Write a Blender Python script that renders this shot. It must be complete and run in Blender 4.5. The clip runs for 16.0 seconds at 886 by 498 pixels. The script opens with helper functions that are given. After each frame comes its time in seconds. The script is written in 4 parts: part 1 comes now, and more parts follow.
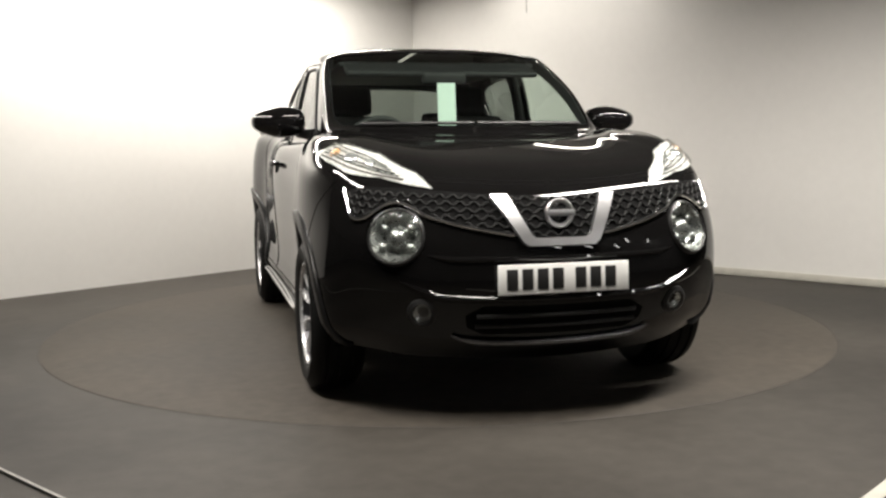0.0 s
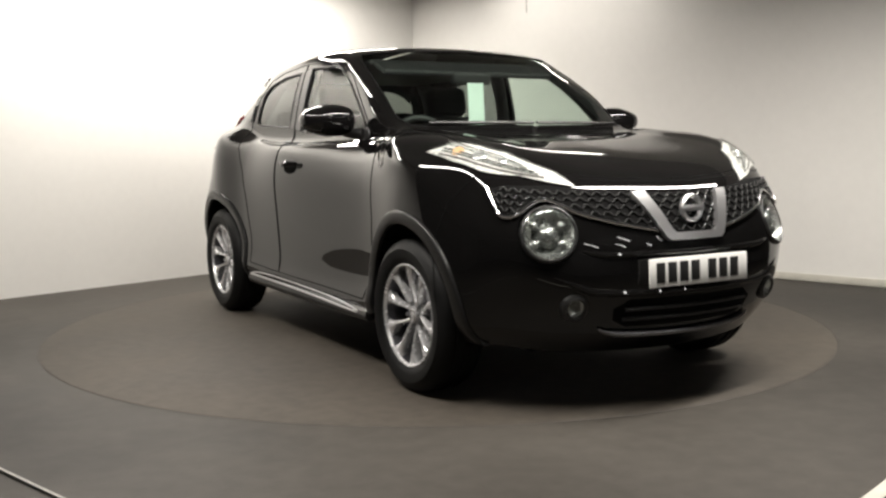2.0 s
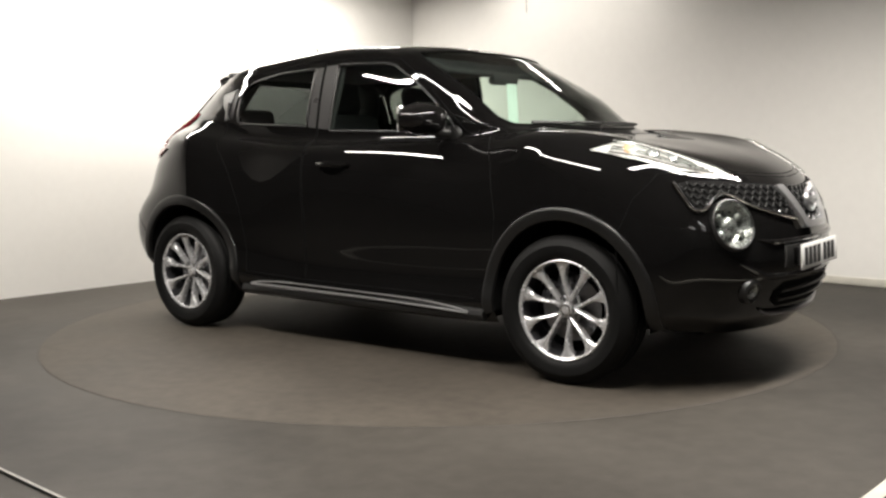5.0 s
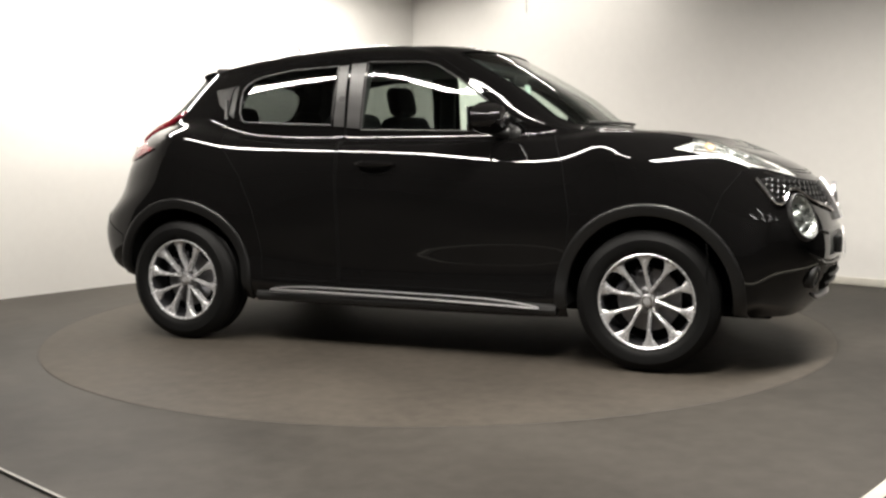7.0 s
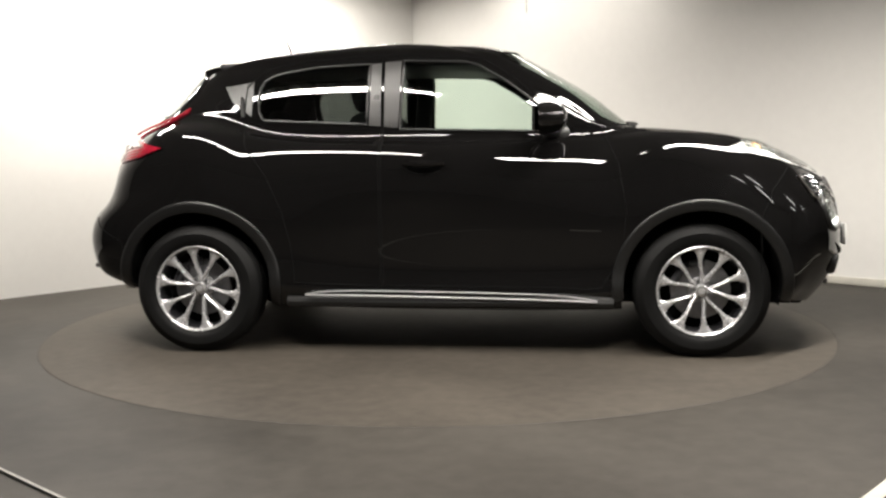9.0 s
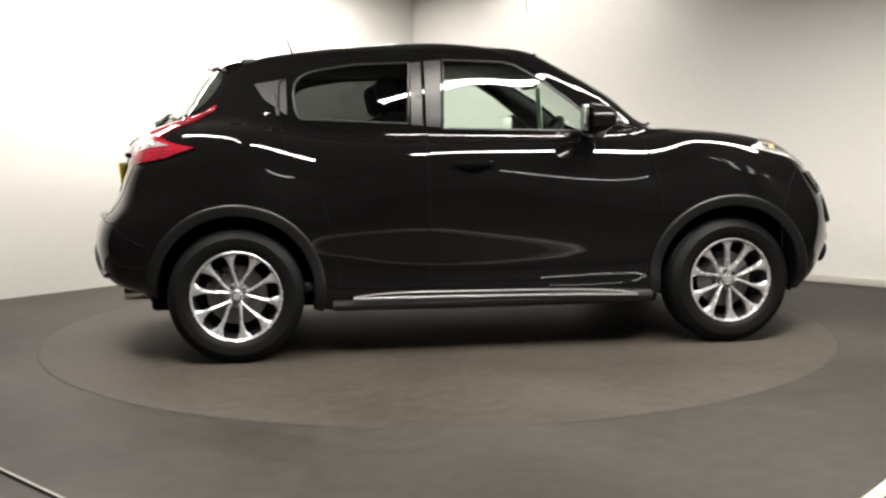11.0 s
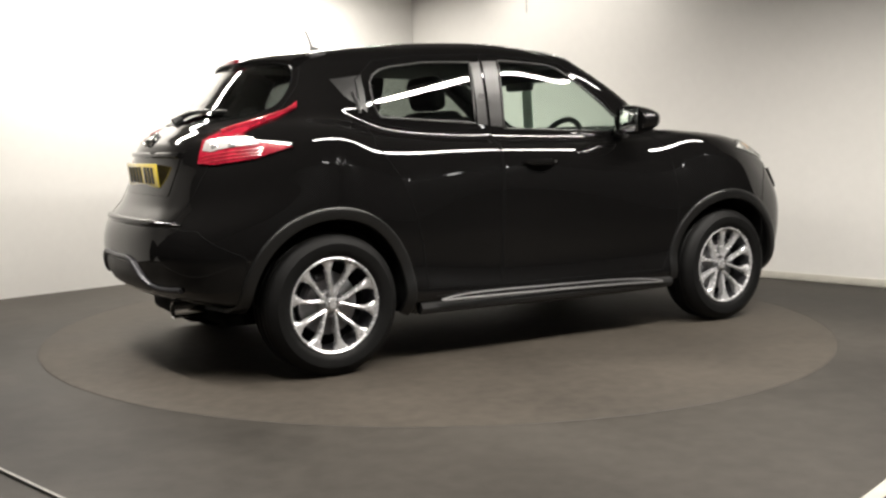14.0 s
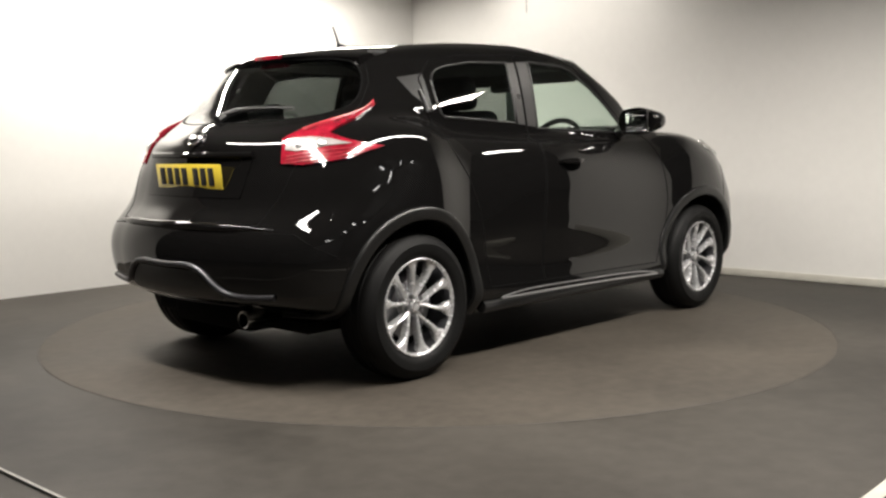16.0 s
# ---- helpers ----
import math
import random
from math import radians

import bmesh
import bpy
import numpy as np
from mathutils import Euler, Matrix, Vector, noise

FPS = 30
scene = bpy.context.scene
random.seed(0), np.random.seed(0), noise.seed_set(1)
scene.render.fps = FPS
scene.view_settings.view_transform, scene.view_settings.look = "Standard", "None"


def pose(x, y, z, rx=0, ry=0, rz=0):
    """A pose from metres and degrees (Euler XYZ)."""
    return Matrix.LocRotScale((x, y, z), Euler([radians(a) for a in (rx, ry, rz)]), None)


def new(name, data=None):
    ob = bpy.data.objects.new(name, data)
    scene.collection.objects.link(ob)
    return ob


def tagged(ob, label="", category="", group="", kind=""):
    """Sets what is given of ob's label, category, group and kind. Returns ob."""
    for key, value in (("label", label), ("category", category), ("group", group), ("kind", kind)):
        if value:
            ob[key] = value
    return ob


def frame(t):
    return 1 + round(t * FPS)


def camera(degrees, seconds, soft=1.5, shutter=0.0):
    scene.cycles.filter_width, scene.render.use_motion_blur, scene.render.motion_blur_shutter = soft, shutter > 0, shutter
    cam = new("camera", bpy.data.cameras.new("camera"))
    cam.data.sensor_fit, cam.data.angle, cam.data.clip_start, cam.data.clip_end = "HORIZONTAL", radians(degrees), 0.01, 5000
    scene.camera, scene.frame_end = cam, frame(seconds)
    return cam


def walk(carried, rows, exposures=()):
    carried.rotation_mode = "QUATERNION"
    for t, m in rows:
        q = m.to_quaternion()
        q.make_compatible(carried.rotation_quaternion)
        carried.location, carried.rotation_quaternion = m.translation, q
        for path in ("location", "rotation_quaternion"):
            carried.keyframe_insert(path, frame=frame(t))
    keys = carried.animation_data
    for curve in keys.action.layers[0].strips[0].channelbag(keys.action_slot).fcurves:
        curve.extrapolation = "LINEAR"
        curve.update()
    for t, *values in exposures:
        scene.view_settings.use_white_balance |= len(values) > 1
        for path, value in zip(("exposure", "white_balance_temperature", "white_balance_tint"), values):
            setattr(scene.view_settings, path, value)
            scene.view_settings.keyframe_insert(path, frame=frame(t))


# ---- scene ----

from mathutils.geometry import delaunay_2d_cdt

# camera on a fixed stand, 1.05 m high, looking slightly down
cam = camera(48.6, 16.0, soft=2.5)
CAM = pose(0.0323, -5.8047, 1.0472, 90 - 6.01, 0, 0) @ pose(0, 0, 0, 0, 0, -0.655)
walk(cam, [(0.0, CAM), (16.0, CAM)], exposures=[(0.0, -0.20), (3.0, -0.10), (6.5, 0.07), (9.0, 0.11), (13.0, 0.05), (16.0, -0.04)])

# ---- light: a square of four linear fittings over the turntable ----
world = bpy.data.worlds.new("world")
scene.world = world
world.use_nodes = True
world.node_tree.nodes["Background"].inputs[0].default_value = (0.9, 0.95, 1.0, 1)
world.node_tree.nodes["Background"].inputs[1].default_value = 0.0
TURN = -2.5                # booth's turn against the camera's axis
LIGHT_R = 3.50             # centre to the corner of the square
LIGHT_Z = 2.58
LIGHT_W = 158.0
BOOTH = Matrix.Rotation(radians(TURN), 4, "Z")


# the two fittings over the open sides lean towards the car
TILTS = [Matrix.Rotation(radians(a), 4, "X") for a in (0, 0, 12, 14)]


def strip_light(k):
    a0, a1 = radians(90 * k), radians(90 * k + 90)
    p = Vector((LIGHT_R * math.cos(a0), LIGHT_R * math.sin(a0), 0))
    q = Vector((LIGHT_R * math.cos(a1), LIGHT_R * math.sin(a1), 0))
    mid, d = (p + q) / 2, q - p
    shift, L = ((1.25, 1.7), (0.15, 3.8), (0.5, 3.0), (0.1, 4.0))[k]      # along the side, length
    m = BOOTH @ Matrix.Translation((mid.x, mid.y, 0)) @ Matrix.Rotation(math.atan2(d.y, d.x), 4, "Z") @ Matrix.Translation((shift, 0, 0))
    lamp = bpy.data.lights.new("tube_light", "AREA")
    lamp.shape, lamp.size, lamp.size_y = "RECTANGLE", L, (0.05, 0.13, 0.10, 0.13)[k]
    lamp.energy, lamp.color = LIGHT_W * (0.065, 0.90, 0.60, 1.06)[k], (1.0, 0.945, 0.87)
    lamp.spread = radians((175, 175, 146, 145)[k])
    ob = new("tube_light", lamp)
    ob.matrix_world = Matrix.Translation((0, 0, LIGHT_Z)) @ m @ TILTS[k] @ Matrix.Translation((0, 0, -0.012))
    return m, L, TILTS[k]


STRIPS = [strip_light(k) for k in range(4)]


# ---- materials ----
def mat(name, color, rough=0.5, metal=0.0, var=0.0, scale=8.0, bump=0.0, bump_scale=60.0, coat=0.0, tint=None, rough_var=0.0, coat_rough=0.03):
    m = bpy.data.materials.new(name)
    m.use_nodes = True
    nt = m.node_tree
    b = nt.nodes["Principled BSDF"]
    b.inputs["Base Color"].default_value = (*color, 1)
    b.inputs["Roughness"].default_value = rough
    b.inputs["Metallic"].default_value = metal
    b.inputs["Coat Weight"].default_value = coat
    b.inputs["Coat Roughness"].default_value = coat_rough
    tc = nt.nodes.new("ShaderNodeTexCoord")
    if var > 0 or rough_var > 0:
        n1 = nt.nodes.new("ShaderNodeTexNoise")
        n1.inputs["Scale"].default_value = scale
        n1.inputs["Detail"].default_value = 6
        nt.links.new(tc.outputs["Object"], n1.inputs["Vector"])
        if var > 0:
            n2 = nt.nodes.new("ShaderNodeTexNoise")
            n2.inputs["Scale"].default_value = scale * 13
            n2.inputs["Detail"].default_value = 4
            nt.links.new(tc.outputs["Object"], n2.inputs["Vector"])
            add = nt.nodes.new("ShaderNodeMix")
            add.data_type = "FLOAT"
            add.inputs[0].default_value = 0.4
            nt.links.new(n1.outputs[0], add.inputs[2])
            nt.links.new(n2.outputs[0], add.inputs[3])
            ramp = nt.nodes.new("ShaderNodeValToRGB")
            c2 = tint or color
            ramp.color_ramp.elements[0].position, ramp.color_ramp.elements[1].position = 0.32, 0.68
            ramp.color_ramp.elements[0].color = (*[c * (1 - var) for c in color], 1)
            ramp.color_ramp.elements[1].color = (*[min(1, c * (1 + var)) for c in c2], 1)
            nt.links.new(add.outputs[0], ramp.inputs[0])
            nt.links.new(ramp.outputs[0], b.inputs["Base Color"])
        if rough_var > 0:
            mr = nt.nodes.new("ShaderNodeMapRange")
            mr.inputs[3].default_value, mr.inputs[4].default_value = max(0.02, rough - rough_var), min(1, rough + rough_var)
            nt.links.new(n1.outputs[0], mr.inputs[0])
            nt.links.new(mr.outputs[0], b.inputs["Roughness"])
    if bump > 0:
        n3 = nt.nodes.new("ShaderNodeTexNoise")
        n3.inputs["Scale"].default_value = bump_scale
        n3.inputs["Detail"].default_value = 5
        nt.links.new(tc.outputs["Object"], n3.inputs["Vector"])
        bp = nt.nodes.new("ShaderNodeBump")
        bp.inputs["Strength"].default_value = bump
        bp.inputs["Distance"].default_value = 0.004
        nt.links.new(n3.outputs[0], bp.inputs["Height"])
        nt.links.new(bp.outputs[0], b.inputs["Normal"])
    return m


def glass_mat(name, tint, rough=0.0, gloss=0.07):
    """A thin pane: clear or tinted, with a mirror gloss that grows at grazing angles."""
    m = bpy.data.materials.new(name)
    m.use_nodes = True
    nt = m.node_tree
    nt.nodes.remove(nt.nodes["Principled BSDF"])
    tr = nt.nodes.new("ShaderNodeBsdfTransparent")
    tr.inputs[0].default_value = (*tint, 1)
    gl = nt.nodes.new("ShaderNodeBsdfGlossy")
    gl.inputs["Roughness"].default_value = rough
    lw = nt.nodes.new("ShaderNodeLayerWeight")
    lw.inputs[0].default_value = 0.5
    pw = nt.nodes.new("ShaderNodeMath")
    pw.operation, pw.inputs[1].default_value = "POWER", 5.0
    nt.links.new(lw.outputs["Facing"], pw.inputs[0])
    fr = nt.nodes.new("ShaderNodeMapRange")
    fr.inputs[3].default_value, fr.inputs[4].default_value = gloss, 0.95
    nt.links.new(pw.outputs[0], fr.inputs[0])
    mx = nt.nodes.new("ShaderNodeMixShader")
    nt.links.new(fr.outputs[0], mx.inputs[0])
    nt.links.new(tr.outputs[0], mx.inputs[1])
    nt.links.new(gl.outputs[0], mx.inputs[2])
    nt.links.new(mx.outputs[0], nt.nodes["Material Output"].inputs[0])
    return m


PAINT = mat("black_paint", (0.0042, 0.0040, 0.0040), 0.4, 0.0, coat=1.0, rough_var=0.05, scale=3, coat_rough=0.02)
PAINT.node_tree.nodes["Principled BSDF"].inputs["Specular IOR Level"].default_value = 0.0
PILLAR = mat("pillar_satin", (0.035, 0.034, 0.034), 0.30, bump=0.1, bump_scale=300, rough_var=0.08, scale=12)
SATIN = mat("black_satin_plastic", (0.012, 0.012, 0.012), 0.38, bump=0.15, bump_scale=300, rough_var=0.06)
CLADDING = mat("arch_cladding", (0.007, 0.007, 0.007), 0.34, bump=0.1, bump_scale=400, rough_var=0.05)
RUBBER = mat("tyre_rubber", (0.0055, 0.0055, 0.0055), 0.55, var=0.25, scale=14, bump=0.2, bump_scale=200)
RUBBER.node_tree.nodes["Principled BSDF"].inputs["Specular IOR Level"].default_value = 0.14
DARK = mat("dark_cavity", (0.005, 0.005, 0.005), 0.9, var=0.2, scale=20)
DARK.node_tree.nodes["Principled BSDF"].inputs["Specular IOR Level"].default_value = 0.08
CHROME = mat("chrome", (0.80, 0.80, 0.80), 0.14, 1.0, rough_var=0.03, scale=30)
LAMP_BOWL = mat("lamp_bowl", (0.40, 0.41, 0.40), 0.28, 0.85, rough_var=0.1, scale=50)
DRL_BASE = mat("lamp_white", (0.78, 0.76, 0.74), 0.28, 0.2, rough_var=0.1, scale=40)
SILVER = mat("satin_silver", (0.60, 0.60, 0.61), 0.30, 0.9, rough_var=0.05, scale=30)
ALLOY = mat("machined_alloy", (0.66, 0.66, 0.67), 0.26, 0.65, rough_var=0.06, scale=40)
ALLOY_DARK = mat("dark_alloy", (0.05, 0.05, 0.055), 0.35, 0.7, rough_var=0.08, scale=30)
STEEL = mat("brake_steel", (0.25, 0.25, 0.26), 0.35, 1.0, var=0.2, scale=30)
GLASS = glass_mat("clear_glass", (0.79, 0.87, 0.82))
PRIVACY = glass_mat("tinted_glass", (0.25, 0.27, 0.26))
LENS = glass_mat("lamp_lens", (0.86, 0.88, 0.87))
REFLECTOR = mat("lamp_reflector", (0.80, 0.80, 0.80), 0.22, 0.8, rough_var=0.08, scale=50)
AMBER = mat("amber_lens", (0.75, 0.45, 0.24), 0.2, coat=1.0)
RED = mat("red_lens", (0.23, 0.008, 0.020), 0.12, coat=1.0, var=0.6, scale=22)
CLEAR_LAMP = mat("clear_lamp_plastic", (0.55, 0.52, 0.51), 0.15, 0.5, coat=1.0, var=0.25, scale=40)
TRIM = mat("interior_plastic", (0.02, 0.02, 0.021), 0.6, var=0.2, scale=15, bump=0.2, bump_scale=200)
CLOTH = mat("seat_cloth", (0.018, 0.018, 0.02), 0.85, var=0.3, scale=25, bump=0.4, bump_scale=300)
PLATE_W = mat("white_plate", (0.82, 0.82, 0.80), 0.3, var=0.06, scale=20)
PLATE_Y = mat("yellow_plate", (0.66, 0.50, 0.05), 0.3, coat=1.0, var=0.06, scale=20)
INK = mat("plate_ink", (0.01, 0.01, 0.01), 0.5)
PAPER = mat("green_card", (0.74, 0.88, 0.80), 0.7, var=0.06, scale=20)
MIRROR = mat("mirror_glass", (0.9, 0.9, 0.9), 0.02, 1.0)
WALL = mat("white_wall_paint", (0.80, 0.785, 0.755), 0.75, var=0.025, scale=1.2, bump=0.08, bump_scale=40)
FLOOR = mat("grey_painted_floor", (0.0475, 0.0422, 0.0355), 0.62, var=0.36, scale=0.9, bump=0.15, bump_scale=90, tint=(0.044, 0.0395, 0.0342), rough_var=0.12)
GAP = mat("gap_rubber", (0.036, 0.031, 0.026), 0.8, var=0.3, scale=5)
TABLE = mat("turntable_floor", (0.0500, 0.0428, 0.0348), 0.66, var=0.32, scale=1.1, bump=0.15, bump_scale=90, rough_var=0.1)
GREY_TRIM = mat("grey_trim", (0.20, 0.195, 0.175), 0.5, var=0.15, scale=12)
JOINT = mat("panel_joint", (0.45, 0.44, 0.42), 0.7, var=0.1, scale=12)

GLOSS_BLACK = mat("gloss_black_plastic", (0.07, 0.07, 0.07), 0.16, 0.5, coat=1.0, rough_var=0.04, scale=30)


def stain_or_falloff(m, x, y, rx, ry, dark):
    """A dark patch with a ragged edge, at a place on the floor: for stains and painted light falloff."""
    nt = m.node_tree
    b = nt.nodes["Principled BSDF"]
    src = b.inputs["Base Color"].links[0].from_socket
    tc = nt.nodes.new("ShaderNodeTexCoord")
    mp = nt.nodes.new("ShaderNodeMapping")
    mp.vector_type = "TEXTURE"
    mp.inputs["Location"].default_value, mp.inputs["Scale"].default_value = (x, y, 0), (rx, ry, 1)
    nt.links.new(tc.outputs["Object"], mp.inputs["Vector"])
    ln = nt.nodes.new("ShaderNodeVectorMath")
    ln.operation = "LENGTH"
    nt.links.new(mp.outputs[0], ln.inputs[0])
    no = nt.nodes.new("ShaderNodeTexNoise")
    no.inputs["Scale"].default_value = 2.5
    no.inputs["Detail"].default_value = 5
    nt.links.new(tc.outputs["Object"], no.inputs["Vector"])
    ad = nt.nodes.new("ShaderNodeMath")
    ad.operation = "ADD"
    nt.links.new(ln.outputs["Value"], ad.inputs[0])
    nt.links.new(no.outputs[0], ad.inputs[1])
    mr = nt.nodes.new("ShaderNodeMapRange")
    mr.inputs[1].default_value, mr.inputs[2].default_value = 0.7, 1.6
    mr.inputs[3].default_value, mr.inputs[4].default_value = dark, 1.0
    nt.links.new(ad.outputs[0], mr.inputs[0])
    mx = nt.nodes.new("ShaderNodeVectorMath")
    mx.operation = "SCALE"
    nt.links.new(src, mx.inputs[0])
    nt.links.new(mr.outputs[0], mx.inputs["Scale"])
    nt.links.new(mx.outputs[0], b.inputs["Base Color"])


for m_floor, spec in ((FLOOR, 0.22), (TABLE, 0.22)):
    m_floor.node_tree.nodes["Principled BSDF"].inputs["Specular IOR Level"].default_value = spec
# stain on the right, enlarged so its colour also carries weaker light there
stain_or_falloff(FLOOR, 2.1, -1.35, 0.95, 0.6, 0.6)
# mostly the light's falloff towards the floor's edges, painted into its colour
stain_or_falloff(FLOOR, -2.5, -0.9, 1.0, 1.7, 0.55)
stain_or_falloff(FLOOR, -1.8, -2.35, 1.3, 1.1, 0.4)
stain_or_falloff(FLOOR, 2.0, -2.3, 0.9, 0.7, 0.7)
stain_or_falloff(FLOOR, 2.9, 0.2, 1.0, 1.2, 0.62)
# plain stains on the turntable
stain_or_falloff(TABLE, -0.9, 0.7, 0.8, 0.5, 0.82)
stain_or_falloff(TABLE, 0.7, -1.2, 0.9, 0.45, 0.85)
WHITE_TRIM = mat("white_trim", (0.55, 0.53, 0.47), 0.5, var=0.12, scale=12)
HALL = mat("dark_hall_wall", (0.20, 0.20, 0.197), 0.8, var=0.2, scale=0.8)
CEIL = mat("grey_ceiling", (0.25, 0.25, 0.245), 0.85, var=0.1, scale=1.5)
HOUSING = mat("white_metal_housing", (0.7, 0.7, 0.7), 0.4, var=0.05, scale=10)


# ---- mesh helpers ----
def part(name, bm, material, parent=None, label="", smooth=True):
    me = bpy.data.meshes.new(name)
    if bm is not None:
        bmesh.ops.recalc_face_normals(bm, faces=bm.faces[:])
        bm.to_mesh(me)
        bm.free()
    if smooth:
        for p in me.polygons:
            p.use_smooth = True
        me.set_sharp_from_angle(angle=radians(35))
    me.materials.append(material)
    ob = new(name, me)
    if parent is not None:
        ob.parent = parent
    if label:
        tagged(ob, label)
    return ob


def box(bm, sx, sy, sz, m=None, bevel=0.0, seg=2):
    g = bmesh.ops.create_cube(bm, size=1.0, matrix=(m or Matrix()) @ Matrix.Diagonal((sx, sy, sz, 1)))
    if bevel > 0:
        es = list({e for v in g["verts"] for e in v.link_edges})
        bmesh.ops.bevel(bm, geom=es, offset=bevel, segments=seg, affect="EDGES", profile=0.5)
    return bm


def lathe(bm, profile, seg=48, m=None, closed=False):
    """Turns a profile of (radius, along) about the y axis."""
    m = m or Matrix()
    rings = []
    for k in range(seg):
        a = 2 * math.pi * k / seg
        rings.append([bm.verts.new(m @ Vector((r * math.cos(a), y, r * math.sin(a)))) for r, y in profile])
    n = len(profile)
    for k in range(seg):
        A, B = rings[k], rings[(k + 1) % seg]
        for j in range(n if closed else n - 1):
            bm.faces.new((A[j], A[(j + 1) % n], B[(j + 1) % n], B[j]))
    return bm


def sweep(bm, pts, rad, seg=8, closed=False, flat=1.0, up=None):
    """A tube along points; rad a number or one per point; flat squeezes it along the second axis."""
    pts = [Vector(p) for p in pts]
    n = len(pts)
    rings = []
    for i, p in enumerate(pts):
        a = pts[i - 1] if (i > 0 or closed) else p
        b = pts[(i + 1) % n] if (i < n - 1 or closed) else p
        t = (b - a).normalized()
        ref = Vector(up) if up is not None else (Vector((0, 0, 1)) if abs(t.z) < 0.9 else Vector((1, 0, 0)))
        s = t.cross(ref).normalized()
        w = s.cross(t).normalized()
        r = rad[i] if isinstance(rad, (list, tuple)) else rad
        rings.append([bm.verts.new(p + s * r * math.cos(2 * math.pi * k / seg) + w * r * flat * math.sin(2 * math.pi * k / seg)) for k in range(seg)])
    for i in range(n if closed else n - 1):
        A, B = rings[i], rings[(i + 1) % n]
        for k in range(seg):
            bm.faces.new((A[k], A[(k + 1) % seg], B[(k + 1) % seg], B[k]))
    if not closed:
        bm.faces.new(rings[0])
        bm.faces.new(rings[-1])
    return bm


def smooth_loop(pts, n=6, closed=True):
    """Catmull-Rom through points, n steps between neighbours."""
    P = [np.array(p, float) for p in pts]
    N = len(P)
    out = []
    for i in range(N if closed else N - 1):
        p0, p1, p2, p3 = (P[(i + k) % N] if closed else P[min(max(i + k, 0), N - 1)] for k in (-1, 0, 1, 2))
        for s in range(n):
            t = s / n
            out.append(0.5 * (2 * p1 + (p2 - p0) * t + (2 * p0 - 5 * p1 + 4 * p2 - p3) * t * t + (3 * p1 - p0 - 3 * p2 + p3) * t ** 3))
    if not closed:
        out.append(P[-1])
    return np.array(out)


def dense(pts, step=0.03, closed=True):
    P = np.array(pts, float)
    out = []
    for i in range(len(P) if closed else len(P) - 1):
        a, b = P[i], P[(i + 1) % len(P)]
        n = max(1, int(np.linalg.norm(b - a) / step))
        out += [a + (b - a) * k / n for k in range(n)]
    if not closed:
        out.append(P[-1])
    return np.array(out)


def inside(poly, pts):
    x, y = pts[:, 0], pts[:, 1]
    r = np.zeros(len(pts), bool)
    for (x0, y0), (x1, y1) in zip(poly, np.roll(poly, -1, 0)):
        c = (y0 > y) != (y1 > y)
        r ^= c & (x < (x1 - x0) * (y - y0) / (y1 - y0 + 1e-12) + x0)
    return r



# ---- the booth ----
def wall(name, length0, length1, m, height=3.0):
    bm = bmesh.new()
    box(bm, length1 - length0, 0.12, height, m @ Matrix.Translation(((length0 + length1) / 2, 0.06, height / 2)))
    return tagged(part(name, bm, WALL, smooth=False), kind="structure")


CORNER = Vector((-0.25, 4.225, 0))
LEFT_DIR = (CORNER - Vector((-3.1, 1.07, 0))).normalized()
RIGHT_DIR = (Vector((3.19, 1.14, 0)) - CORNER).normalized()


def frame_along(p, d):
    """x along d, y away from the room, at p."""
    y = Vector((-d.y, d.x, 0))
    return Matrix(((d.x, y.x, 0, p.x), (d.y, y.y, 0, p.y), (0, 0, 1, 0), (0, 0, 0, 1)))


M_LEFT, M_RIGHT = frame_along(CORNER, LEFT_DIR), frame_along(CORNER, RIGHT_DIR)
tagged(wall("wall_left", -6.4, 0.12, M_LEFT), "plain white painted booth wall, strongly lit")
tagged(wall("wall_right", 0.002, 6.0, M_RIGHT), "white booth panel wall with a soft shadow")

# panel joint high on the wall
bm = bmesh.new()
box(bm, 0.006, 0.006, 0.76, M_RIGHT @ Matrix.Translation((1.43, -0.002, 2.62)))
tagged(part("trim_1", bm, JOINT, smooth=False), "narrow joint between two wall panels", kind="structure")
bm = bmesh.new()
box(bm, 5.9, 0.010, 0.055, M_RIGHT @ Matrix.Translation((2.955, -0.0075, 0.031)), bevel=0.003)
tagged(part("baseboard", bm, WHITE_TRIM), "low white skirting at the foot of the wall", kind="structure")

bm = bmesh.new()
bmesh.ops.create_grid(bm, x_segments=8, y_segments=8, size=9)
tagged(part("floor", bm, FLOOR, smooth=False), "grey painted floor with faint stains and light falloff painted in at its sides", kind="structure")
bm = bmesh.new()
box(bm, 18, 18, 0.1, Matrix.Translation((0, 0, 3.05)))
tagged(part("ceiling", bm, CEIL, smooth=False), "dull grey ceiling", kind="structure")
for k, (x, y, sx, sy) in enumerate(((0, -9, 18, 0.2), (0, 9, 18, 0.2), (-9, 0, 0.2, 17.8), (9, 0, 0.2, 17.8))):
    bm = bmesh.new()
    box(bm, sx, sy, 3.0, Matrix.Translation((x, y, 1.5)))
    tagged(part("wall_hall_%d" % (k + 1), bm, HALL, smooth=False), "dark wall of the hall round the booth", kind="structure")

